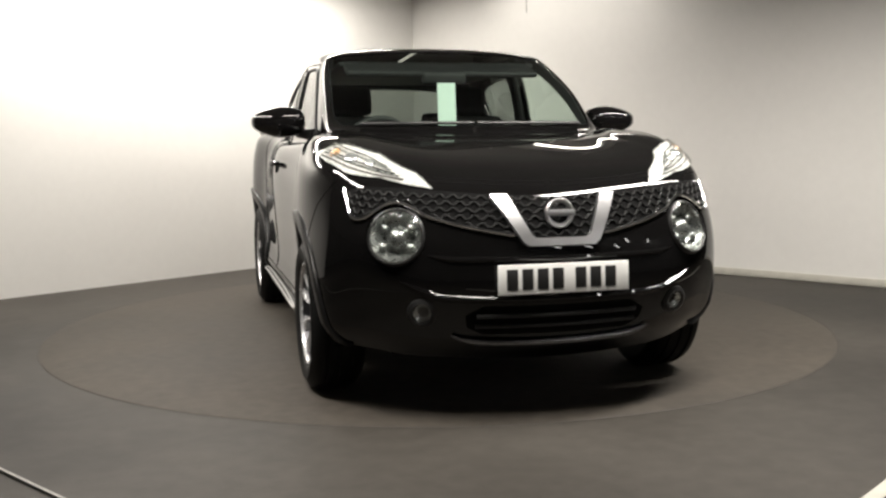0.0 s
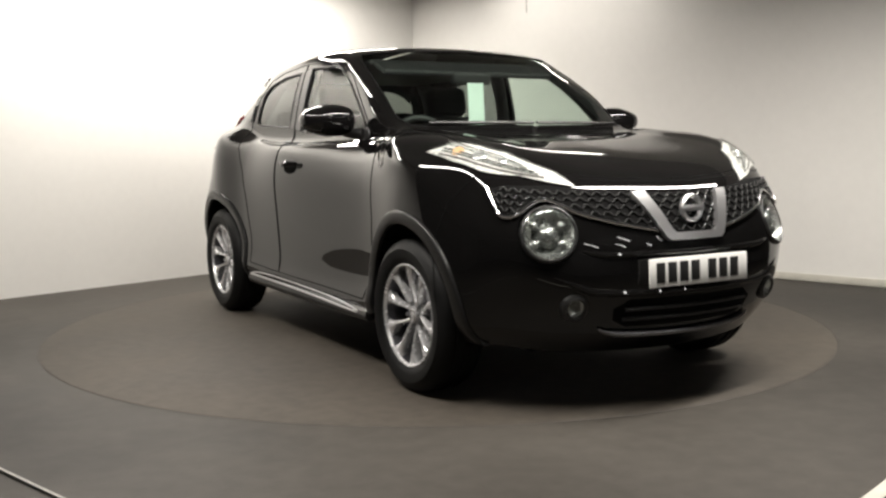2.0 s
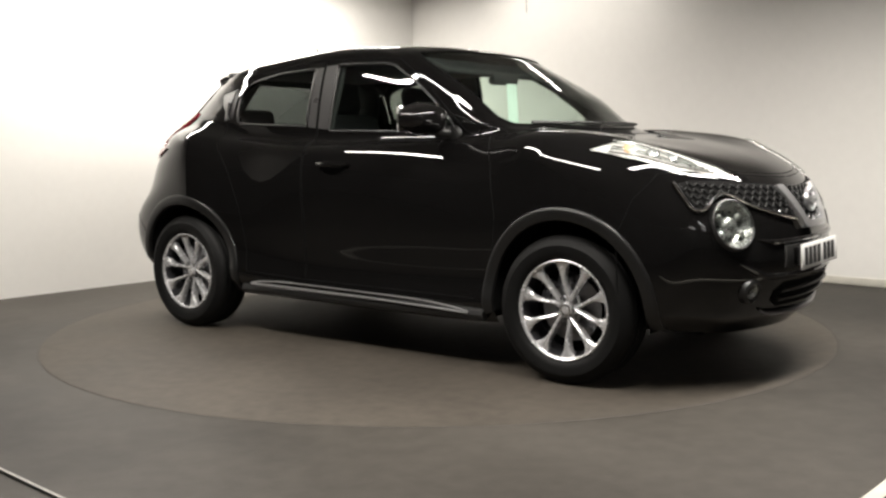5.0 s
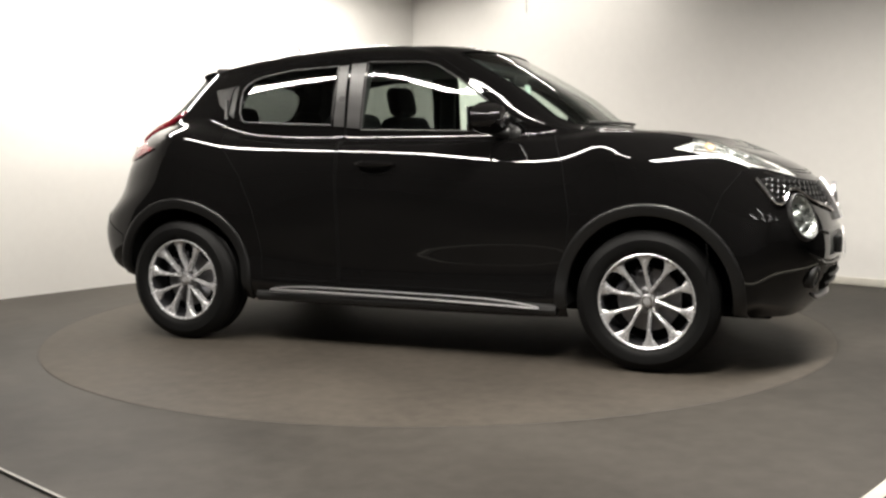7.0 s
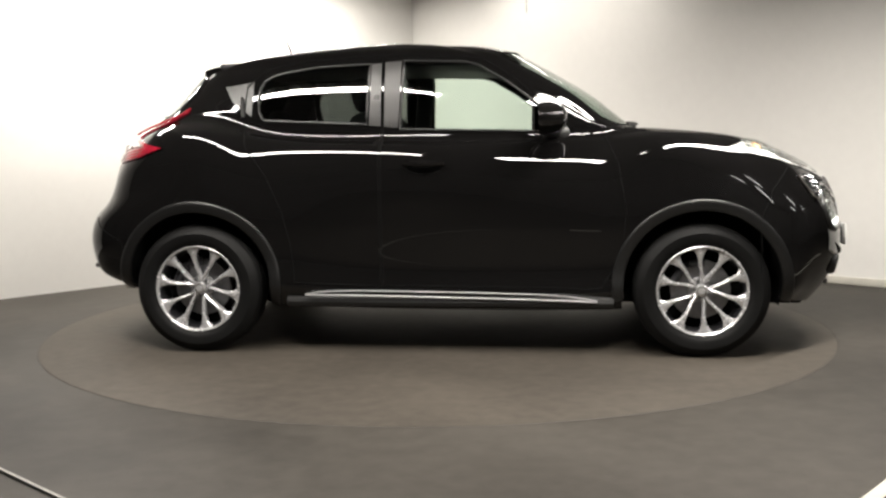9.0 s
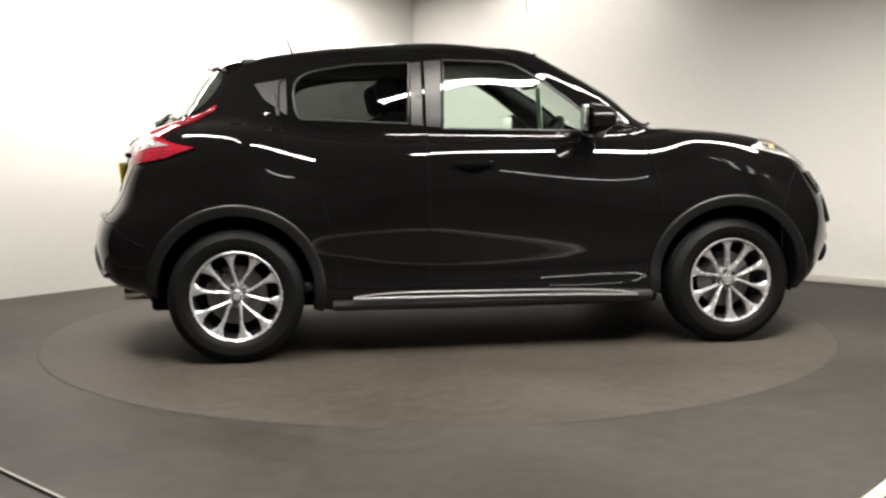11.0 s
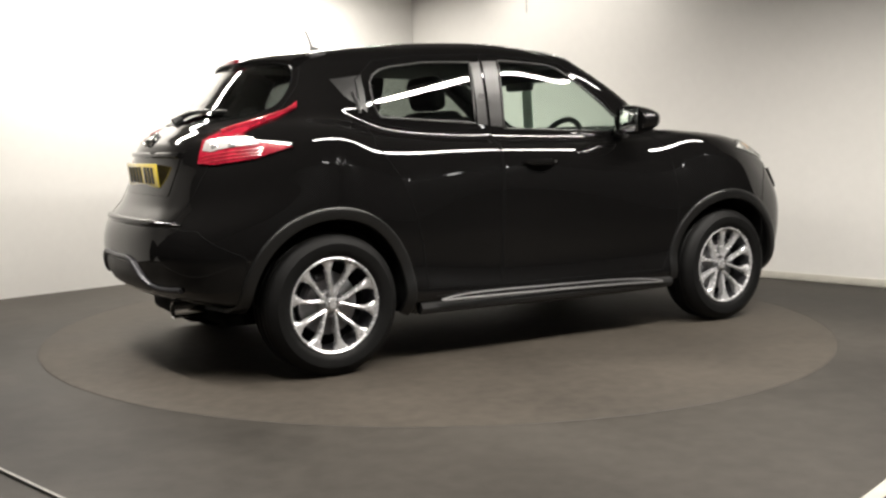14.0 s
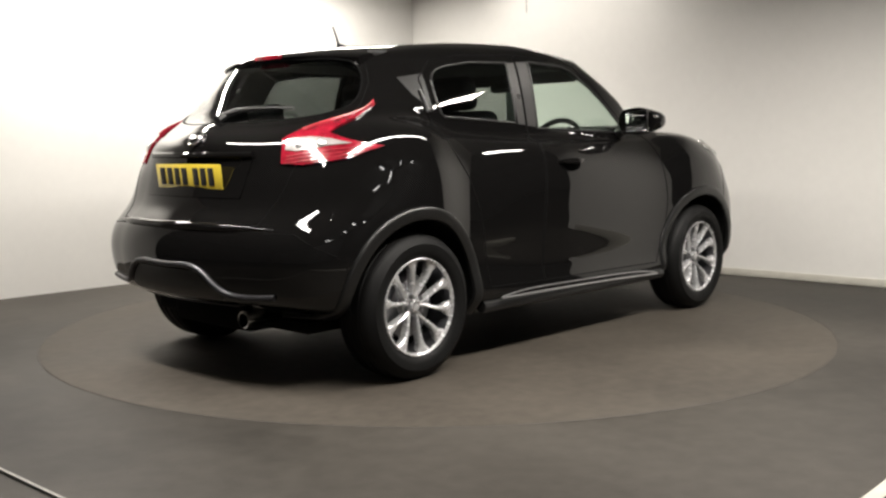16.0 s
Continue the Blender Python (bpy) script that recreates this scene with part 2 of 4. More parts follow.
# white strips that bound the booth's floor on its open sides
M_FL = frame_along(Vector((-1.30, -2.79, 0)), -RIGHT_DIR)
M_FR = frame_along(Vector((1.335, -2.935, 0)), LEFT_DIR)
bm = bmesh.new()
box(bm, 5.0, 0.013, 0.008, M_FL @ Matrix.Translation((0.9, 0, 0.006)), bevel=0.002)
tagged(part("trim_2", bm, GREY_TRIM), "thin pale edging strip on the floor", kind="structure")
bm = bmesh.new()
box(bm, 5.0, 0.05, 0.03, M_FR @ Matrix.Translation((0.9, -0.04, 0.015)), bevel=0.004)
tagged(part("trim_3", bm, WHITE_TRIM), "white edging board along the floor", kind="structure")

for m, L, lean in STRIPS:
    bm = bmesh.new()
    box(bm, L + 0.06, 0.19, 0.07, Matrix.Translation((0, 0, LIGHT_Z)) @ m @ lean @ Matrix.Translation((0, 0, 0.035)), bevel=0.008)
    for s in (-1, 1):
        box(bm, 0.012, 0.012, 2.98 - LIGHT_Z - 0.07, m @ Matrix.Translation((s * L * 0.35, 0, (3.0 + LIGHT_Z + 0.07) / 2)))
    tagged(part("ceiling_light", bm, HOUSING), "long white linear light fitting hung under the ceiling", "light fitting", "lights over the turntable")

# fittings of the hall beyond the open side, seen mirrored in the car's flank
TUBE = bpy.data.materials.new("lit_tube")
TUBE.use_nodes = True
TUBE.node_tree.nodes["Principled BSDF"].inputs["Emission Color"].default_value = (1.0, 0.97, 0.93, 1)
TUBE.node_tree.nodes["Principled BSDF"].inputs["Emission Strength"].default_value = 26.0


def hall_light(x, y, turn, length):
    m = pose(x, y, 2.80, 0, 0, turn)
    top = new("hall_light")
    top.matrix_world = m
    tagged(top, "white batten fitting with a lit tube under the hall ceiling", "light fitting", "lights of the hall")
    part("batten", box(bmesh.new(), length, 0.12, 0.06, pose(0, 0, 0.06), 0.008), HOUSING, top)
    part("tube", sweep(bmesh.new(), [(-length / 2 + .03, 0, 0), (length / 2 - .03, 0, 0)], 0.024, 10), TUBE, top, "glowing white tube")
    for e in (-1, 1):
        part("end_cap", box(bmesh.new(), 0.03, 0.06, 0.09, pose(e * (length / 2 - .02), 0, 0.01), 0.006), HOUSING, top)
        part("hanger", sweep(bmesh.new(), [(e * length * .35, 0, .085), (e * length * .35, 0, .20)], 0.005, 6), HOUSING, top)


for i in range(3):
    for j in range(2):
        hall_light(4.1 + 1.75 * i + 0.5 * j, -7.4 + 2.0 * j + 0.5 * i, -25, 1.5)

# turntable: a flush disc with a dark gap round it
TABLE_R = 2.22
turntable = new("turntable")
tagged(turntable, "round brown-grey turntable set flush in the floor", "turntable")
bm = bmesh.new()
lathe(bm, [(0.0, 0.004), (TABLE_R - 0.006, 0.004), (TABLE_R, 0.001), (TABLE_R, -0.03)], 128, Matrix.Rotation(radians(90), 4, "X"))
bmesh.ops.remove_doubles(bm, verts=bm.verts[:], dist=1e-5)
part("disc", bm, TABLE, turntable)
bm = bmesh.new()
lathe(bm, [(TABLE_R + 0.001, 0.001), (TABLE_R + 0.004, 0.0025), (TABLE_R + 0.007, 0.0005)], 128, Matrix.Rotation(radians(90), 4, "X"))
tagged(part("rim_gap", bm, GAP, turntable), "dark rubber gap round the disc")


# ---- the car ----
# Body surface: level lines from nose to tail round one flank, (x, half width, height), joined by splines.
RAILS = []


def rail(*pts):
    RAILS.append(pts)


# underside edge
rail((1.94, 0, .22), (1.86, .45, .23), (1.72, .70, .26), (1.62, .80, .28), (1.265, .80, .26), (.75, .78, .22),
     (-.2, .78, .22), (-.85, .79, .24), (-1.265, .80, .28), (-1.66, .73, .32), (-1.76, .42, .32), (-1.80, 0, .32))
rail((2.025, 0, .32), (1.94, .45, .33), (1.79, .725, .35), (1.64, .85, .36), (1.265, .868, .36), (.75, .842, .30),
     (-.2, .840, .30), (-.85, .852, .33), (-1.265, .875, .37), (-1.78, .76, .39), (-1.93, .42, .39), (-1.98, 0, .39))
# bumper and sill tops
rail((2.075, 0, .48), (2.01, .45, .49), (1.84, .738, .51), (1.65, .865, .53), (1.265, .892, .55), (.75, .821, .43),
     (-.2, .825, .43), (-.85, .837, .48), (-1.265, .892, .55), (-1.81, .785, .53), (-1.975, .45, .53), (-2.02, 0, .53))
rail((2.065, 0, .65), (2.005, .42, .66), (1.845, .735, .68), (1.63, .855, .71), (1.265, .895, .76), (.75, .832, .66),
     (-.2, .838, .66), (-.85, .843, .69), (-1.265, .897, .76), (-1.80, .775, .665), (-1.955, .45, .67), (-2.00, 0, .675))
# wing crests
rail((2.012, 0, .79), (1.95, .40, .80), (1.80, .705, .82), (1.60, .825, .87), (1.265, .885, .91), (.75, .828, .84),
     (-.2, .850, .84), (-.85, .836, .86), (-1.265, .892, .91), (-1.73, .74, .80), (-1.87, .42, .79), (-1.91, 0, .79))
rail((1.922, 0, .895), (1.862, .38, .91), (1.72, .67, .935), (1.55, .79, .98), (1.17, .862, 1.0), (.72, .798, .960),
     (-.2, .840, .960), (-.85, .810, .98), (-1.265, .878, 1.02), (-1.675, .72, .96), (-1.82, .43, .93), (-1.858, 0, .93))
# bonnet edge, shoulder
rail((1.75, 0, .98), (1.69, .36, .995), (1.57, .60, 1.03), (1.43, .715, 1.07), (1.09, .805, 1.083), (.72, .752, 1.048),
     (-.2, .808, 1.042), (-.85, .768, 1.066), (-1.25, .842, 1.115), (-1.58, .695, 1.105), (-1.775, .43, 1.06), (-1.845, 0, 1.06))
# belt
rail((1.42, 0, 1.055), (1.38, .34, 1.06), (1.32, .50, 1.08), (1.22, .60, 1.105), (.99, .672, 1.118), (.70, .714, 1.090),
     (-.2, .733, 1.079), (-.85, .713, 1.112), (-1.20, .728, 1.182), (-1.49, .65, 1.175), (-1.675, .38, 1.14), (-1.745, 0, 1.14))
# cowl
rail((1.04, 0, 1.115), (1.01, .34, 1.118), (.94, .57, 1.12), (.87, .655, 1.128), (.79, .69, 1.135), (.61, .705, 1.165),
     (-.2, .712, 1.175), (-.85, .705, 1.20), (-1.17, .692, 1.24), (-1.445, .625, 1.225), (-1.585, .37, 1.205), (-1.64, 0, 1.205))
rail((.75, 0, 1.315), (.735, .34, 1.312), (.68, .575, 1.305), (.615, .65, 1.30), (.535, .672, 1.30), (.35, .676, 1.31),
     (-.2, .682, 1.325), (-.80, .668, 1.33), (-1.10, .645, 1.34), (-1.36, .575, 1.33), (-1.49, .35, 1.325), (-1.53, 0, 1.325))
rail((.49, 0, 1.468), (.475, .34, 1.464), (.42, .555, 1.452), (.37, .617, 1.444), (.30, .635, 1.443), (.15, .634, 1.456),
     (-.2, .640, 1.470), (-.75, .620, 1.455), (-1.05, .592, 1.445), (-1.29, .515, 1.428), (-1.40, .33, 1.425), (-1.43, 0, 1.425))
# roof edge
rail((.32, 0, 1.550), (.30, .32, 1.546), (.25, .51, 1.536), (.19, .568, 1.530), (.11, .582, 1.528), (0.0, .588, 1.540),
     (-.25, .590, 1.548), (-.70, .570, 1.532), (-1.00, .542, 1.510), (-1.25, .468, 1.478), (-1.33, .30, 1.48), (-1.36, 0, 1.482))
rail((.07, 0, 1.582), (.06, .24, 1.579), (.02, .37, 1.573), (-.02, .42, 1.570), (-.07, .435, 1.572), (-.15, .44, 1.577),
     (-.30, .44, 1.580), (-.60, .425, 1.567), (-.86, .40, 1.545), (-1.06, .34, 1.527), (-1.13, .22, 1.528), (-1.16, 0, 1.530))
rail((-.05, 0, 1.590), (-.06, .01, 1.590), (-.08, .012, 1.590), (-.11, .014, 1.590), (-.15, .015, 1.590), (-.22, .015, 1.590),
     (-.34, .015, 1.588), (-.60, .015, 1.577), (-.82, .015, 1.558), (-.98, .012, 1.545), (-1.04, .01, 1.540), (-1.06, 0, 1.539))

NR = len(RAILS)
half = np.array(RAILS, float)
half[:, :, 1] *= -1                                        # first half of the ring is the car's right flank
ring = np.concatenate([half, half[:, 10:0:-1] * [1, -1, 1]], 1)
CAGE = np.concatenate([2 * ring[:1] - ring[1:2], ring, 2 * ring[-1:] - ring[-2:-1]], 0)
NU = ring.shape[1]


def weights(t):
    return [0.5 * (-t + 2 * t * t - t ** 3), 0.5 * (2 - 5 * t * t + 3 * t ** 3), 0.5 * (t + 4 * t * t - 3 * t ** 3), 0.5 * (-t * t + t ** 3)]


def S(u, v):
    """Points of the body surface: u round the ring of columns, v up the level lines."""
    u, v = np.asarray(u, float) % NU, np.clip(np.asarray(v, float), 0, NR - 1)
    iu, iv = np.floor(u).astype(int), np.minimum(np.floor(v).astype(int), NR - 2)
    wu, wv = weights(u - iu), weights(v - iv)
    out = np.zeros(u.shape + (3,))
    for a in range(4):
        for b in range(4):
            out += (wv[a] * wu[b])[..., None] * CAGE[iv + a, (iu + b - 1) % NU]
    return out


def normals(u, v, e=0.02):
    u, v = np.asarray(u, float), np.asarray(v, float)
    vv = np.clip(v, e, NR - 1.05)
    n = np.cross(S(u + e, vv) - S(u - e, vv), S(u, vv + e) - S(u, vv - e))
    n /= np.linalg.norm(n, axis=-1, keepdims=True) + 1e-12
    mid = S(u, vv) - np.array([0.0, 0, 0.75])
    s = np.sign((n * mid * [0.5, 1, 1]).sum(-1, keepdims=True))
    return n * np.where(s == 0, 1, s)


def locate(pts, axes, us, vs):
    """(u, v) of the surface where its two named coordinates are those of pts."""
    pts = np.asarray(pts, float)
    ax = ["xyz".index(a) for a in axes]
    gu, gv = np.meshgrid(np.arange(us[0], us[1] + 0.01, 0.1), np.arange(vs[0], vs[1] + 0.01, 0.1))
    gu, gv = gu.ravel(), gv.ravel()
    G = S(gu, gv)[:, ax]
    k = np.array([np.argmin(((G - p) ** 2).sum(1)) for p in pts])
    u, v = gu[k].copy(), gv[k].copy()
    for _ in range(8):
        r = S(u, v)[:, ax] - pts
        e = 1e-3
        a = (S(u + e, v)[:, ax] - S(u - e, v)[:, ax]) / (2 * e)
        b = (S(u, v + e)[:, ax] - S(u, v - e)[:, ax]) / (2 * e)
        det = a[:, 0] * b[:, 1] - a[:, 1] * b[:, 0]
        det = np.where(np.abs(det) < 1e-6, 1e-6, det)
        du = (r[:, 0] * b[:, 1] - r[:, 1] * b[:, 0]) / det
        dv = (a[:, 0] * r[:, 1] - a[:, 1] * r[:, 0]) / det
        u = np.clip(u - np.clip(du, -0.15, 0.15), us[0], us[1])
        v = np.clip(v - np.clip(dv, -0.15, 0.15), vs[0], vs[1])
    return np.stack([u, v], 1)


SIDE = ((2.2, 9.8), (0.0, 12.0))
FACE = ((-3.2, 3.2), (0.0, 6.5))
TAIL = ((8.6, 13.4), (0.0, 9.5))
TOP = ((0.2, 5.5), (3.5, 8.0))


def circle(cx, cz, r, n=48, a0=0, a1=360):
    return [(cx + r * math.cos(radians(a0 + (a1 - a0) * k / n)), cz + r * math.sin(radians(a0 + (a1 - a0) * k / n))) for k in range(n)]


WHEEL_X, WHEEL_Z, ARCH_R = 1.265, 0.328, 0.384


def arch(x):
    pts = circle(x, WHEEL_Z + 0.015, ARCH_R, 40, -14, 194)
    return [(x + 0.36, 0.05)] + pts + [(x - 0.36, 0.05)]


def uv_side(pts, smooth=0):
    p = smooth_loop(pts, smooth) if smooth else dense(pts, 0.03)
    return locate(p, "xz", *SIDE)


# outlines of the panels on the right flank
OUT = {}
OUT["front_glass"] = uv_side([(-.225, 1.128), (.20, 1.118), (.60, 1.108), (.56, 1.165), (.45, 1.262), (.32, 1.36), (.17, 1.448), (.10, 1.466), (-.21, 1.476)])
OUT["rear_glass"] = uv_side([(-.93, 1.18), (-.40, 1.155), (-.385, 1.462), (-.66, 1.452), (-.84, 1.425), (-.90, 1.408), (-.94, 1.384), (-.962, 1.35), (-.968, 1.30), (-.962, 1.23), (-.948, 1.195)])
OUT["quarter_glass"] = uv_side([(-1.0, 1.385), (-1.16, 1.36), (-1.11, 1.28), (-1.0, 1.20)])
OUT["front_door"] = uv_side([(-.31, .345), (.78, .335), (.88, .50), (.90, .72), (.86, .95), (.80, 1.085), (.66, 1.108), (.36, 1.375), (.19, 1.482), (-.31, 1.506)])
OUT["rear_door"] = uv_side([(-.322, .345), (-.322, 1.506), (-.72, 1.484), (-.93, 1.45), (-1.035, 1.36), (-1.04, 1.19), (-1.01, 1.05), (-.90, .90), (-.82, .72), (-.78, .55), (-.76, .36)])


def clip_arch(x):
    a = arch(x)
    p = dense(a, 0.03)
    uv = locate(p, "xz", (2.2, 9.8), (0, 6))
    low = p[:, 1] < 0.30
    uv[low, 1] = -0.2
    return uv


OUT["front_arch"] = clip_arch(WHEEL_X)
OUT["rear_arch"] = clip_arch(-WHEEL_X)
OUT["windscreen"] = dense([(-.2, 8.12), (2.4, 8.15), (2.75, 8.35), (2.8, 9.5), (2.75, 10.5), (2.45, 10.72), (-.2, 10.76)], 0.12)
OUT["rear_window"] = smooth_loop([(11.2, 7.35), (9.85, 7.42), (9.35, 7.55), (9.0, 8.05), (8.9, 8.7), (8.98, 9.6), (9.3, 10.2), (10.0, 10.42), (11.2, 10.45), (11.3, 9.0)], 5)
OUT["bonnet"] = dense([(-.2, 5.05), (1.6, 5.1), (2.5, 5.45), (3.3, 6.25), (4.55, 6.92), (4.45, 7.72), (-.2, 7.8)], 0.12)
OUT["front_bumper"] = dense([(-.2, -.2), (3.35, -.2), (3.35, 2.6), (3.1, 3.6), (2.6, 4.6), (1.6, 4.95), (-.2, 4.9)], 0.12)
OUT["tailgate"] = dense([(11.2, 3.35), (9.75, 3.4), (9.5, 4.5), (9.3, 6), (9.0, 7.0), (8.83, 8), (8.78, 9), (8.9, 10.2), (9.6, 10.75), (11.2, 10.8)], 0.12)
OUT["rear_bumper"] = dense([(11.2, -.2), (8.72, -.2), (8.7, 2.2), (9.2, 3.2), (11.2, 3.22)], 0.12)
LAMP_C = (-.602, .708)
OUT["lamp_hole"] = locate(circle(*LAMP_C, 0.100, 40), "yz", (0.5, 2.8), (2, 4.8))
ORDER = ["lamp_hole", "front_arch", "rear_arch", "windscreen", "front_glass", "rear_glass", "quarter_glass", "rear_window",
         "front_door", "rear_door", "bonnet", "front_bumper", "tailgate", "rear_bumper"]


def cut_panels():
    """One triangulation of the half surface with all the outlines in it, sorted into panels."""
    verts, edges = [], []

    def loop(poly):
        s = len(verts)
        verts.extend(map(tuple, poly))
        edges.extend((s + i, s + (i + 1) % len(poly)) for i in range(len(poly)))
    loop(dense([(0, 0), (11, 0), (11, NR - 1), (0, NR - 1)], 0.125))
    for name in ORDER:
        loop(OUT[name])
    for i in range(1, 88):
        for j in range(1, (NR - 1) * 8):
            verts.append((i / 8, j / 8))
    vo, eo, fo, *_ = delaunay_2d_cdt([Vector(v) for v in verts], edges, [], 0, 1e-4)
    uv = np.array([tuple(v) for v in vo])
    tri = np.array([f for f in fo if len(f) == 3])
    c = uv[tri].mean(1)
    keep = (c[:, 0] > 0) & (c[:, 0] < 11) & (c[:, 1] > 0) & (c[:, 1] < NR - 1)
    tri, c = tri[keep], c[keep]
    owner = np.full(len(tri), -1)
    for k, name in reversed(list(enumerate(ORDER))):
        owner[inside(OUT[name], c)] = k
    return np.clip(uv, [0, 0], [11, NR - 1]), tri, owner


UV, TRI, OWNER = cut_panels()
XYZ, NRM = S(UV[:, 0], UV[:, 1]), normals(UV[:, 0], UV[:, 1])
XYZ[UV[:, 0] < 1e-4, 1] = 0
XYZ[UV[:, 0] > 11 - 1e-4, 1] = 0


def panel(name, owner, material, parent, sides, inset=0.0, label=""):
    """The panel as a mesh: of the right flank, of the left, or of both joined."""
    tris = TRI[OWNER == owner]
    used, inv = np.unique(tris, return_inverse=True)
    inv = inv.reshape(tris.shape)
    co, no = [], []
    faces = []
    for s in sides:
        k = np.array([1, 1 if s == "right" else -1, 1])
        base = len(co)
        p, n = XYZ[used] * k, NRM[used] * k
        co.extend(p - n * inset)
        no.extend(n)
        # orient each face along its normal
        fn = np.cross(p[inv[:, 1]] - p[inv[:, 0]], p[inv[:, 2]] - p[inv[:, 0]])
        flip = (fn * n[inv].mean(1)).sum(1) < 0
        fi = np.where(flip[:, None], inv[:, ::-1], inv) + base
        faces.extend(map(tuple, fi.tolist()))
    me = bpy.data.meshes.new(name)
    me.from_pydata([tuple(p) for p in co], [], faces)
    me.update()
    for p in me.polygons:
        p.use_smooth = True
    me.normals_split_custom_set_from_vertices([tuple(n) for n in no])
    me.materials.append(material)
    ob = new(name, me)
    ob.parent = parent
    if label:
        tagged(ob, label)
    return ob


def patch(name, pts, axes, zone, material, parent, proud=0.004, depth=0.012, smooth=0, mirror=False, step=0.02, label=""):
    """A shaped piece that follows the body surface, proud of it, with side walls. pts: its outline in a flat view of the car."""
    poly = smooth_loop(pts, smooth) if smooth else dense(pts, step)
    lo, hi = poly.min(0), poly.max(0)
    g = np.stack(np.meshgrid(np.arange(lo[0], hi[0], step), np.arange(lo[1], hi[1], step)), -1).reshape(-1, 2)
    g = g[inside(poly, g)] if len(g) else g
    n = len(poly)
    vs = [Vector(p) for p in poly] + [Vector(p) for p in g]
    vo, eo, fo, *_ = delaunay_2d_cdt(vs, [(i, (i + 1) % n) for i in range(n)], [], 1, 1e-5)
    q = np.array([tuple(v) for v in vo])
    uv = q if axes == "uv" else locate(q, axes, *zone)
    P, N = S(uv[:, 0], uv[:, 1]), normals(uv[:, 0], uv[:, 1])
    obs = []
    for s in ((1, -1) if mirror else (1,)):
        bm = bmesh.new()
        k = np.array([1, s, 1])
        top = [bm.verts.new(tuple(p)) for p in (P + N * proud) * k]
        for f in fo:
            if len(f) == 3:
                bm.faces.new([top[i] for i in f])
        rim = [e for e in bm.edges if len(e.link_faces) == 1]
        ext = bmesh.ops.extrude_edge_only(bm, edges=rim)
        idx = {v: i for i, v in enumerate(top)}
        newv = [v for v in ext["geom"] if isinstance(v, bmesh.types.BMVert)]
        oldv = {}
        for v in newv:
            for e in v.link_edges:
                o = e.other_vert(v)
                if o in idx:
                    oldv[v] = idx[o]
        for v, i in oldv.items():
            v.co = Vector(tuple((P[i] + N[i] * (proud - depth)) * k))
        obs.append(part(name, bm, material, parent, label))
    return obs


def on_body(pts, axes, zone, off=0.0):
    uv = locate(pts, axes, *zone)
    return S(uv[:, 0], uv[:, 1]) + normals(uv[:, 0], uv[:, 1]) * off


def both(p):
    return [p, p * [1, -1, 1]]


car = new("car")
tagged(car, "glossy black compact crossover car with silver alloy wheels on a turntable", "car")

RL = ("right", "left")
body = panel("body_shell", -1, PAINT, car, RL)
panel("windscreen", ORDER.index("windscreen"), GLASS, car, RL, 0.004, "greenish clear windscreen")
panel("rear_window", ORDER.index("rear_window"), PRIVACY, car, RL, 0.004, "dark tinted rear window")
panel("bonnet", ORDER.index("bonnet"), PAINT, car, RL)
panel("front_bumper", ORDER.index("front_bumper"), PAINT, car, RL)
panel("rear_bumper", ORDER.index("rear_bumper"), PAINT, car, RL)
panel("tailgate", ORDER.index("tailgate"), PAINT, car, RL)
DOORS = {}
for s in RL:
    for nm, gl, gm in (("front_door", "front_glass", GLASS), ("rear_door", "rear_glass", PRIVACY)):
        d = DOORS[s, nm] = panel(nm, ORDER.index(nm), PAINT, car, (s,))
        panel("door_window", ORDER.index(gl), gm, d, (s,), 0.006, "clear side window" if gm is GLASS else "dark tinted side window")
    panel("quarter_panel_trim", ORDER.index("quarter_glass"), SATIN, car, (s,), 0.003, "dark grey plastic trim behind the side window")


def seam(name, uvs, parent, rad, material=DARK, closed=True, off=-0.0005, flat=1.0, mirror=True, label=""):
    P = S(uvs[:, 0], uvs[:, 1]) + normals(uvs[:, 0], uvs[:, 1]) * off
    for p in (both(P) if mirror else [P]):
        part(name, sweep(bmesh.new(), p, rad, 6, closed), material, parent, label)


for nm in ("front_door", "rear_door"):
    uvs = OUT[nm]
    P = S(uvs[:, 0], uvs[:, 1])
    for s, p in zip(RL, both(P)):
        part("door_seal", sweep(bmesh.new(), p, 0.0028, 6, True), DARK, DOORS[s, nm])
for nm, dn in (("front_glass", "front_door"), ("rear_glass", "rear_door")):
    uvs = OUT[nm]
    P = S(uvs[:, 0], uvs[:, 1]) + normals(uvs[:, 0], uvs[:, 1]) * 0.001
    for s, p in zip(RL, both(P)):
        part("window_surround", sweep(bmesh.new(), p, 0.006, 8, True), SATIN, DOORS[s, dn], "satin black window surround")
for nm in ("bonnet", "tailgate", "front_bumper", "rear_bumper"):
    q = OUT[nm]
    k = (q[:, 0] >= 0) & (q[:, 0] <= 11) & (q[:, 1] >= 0)
    seam("panel_gap", q[k], car, 0.0025, closed=False)
for nm in ("windscreen", "rear_window"):
    q = OUT[nm]
    k = (q[:, 0] >= 0) & (q[:, 0] <= 11)
    seam("glass_seal", q[k], car, 0.004, DARK, closed=False)

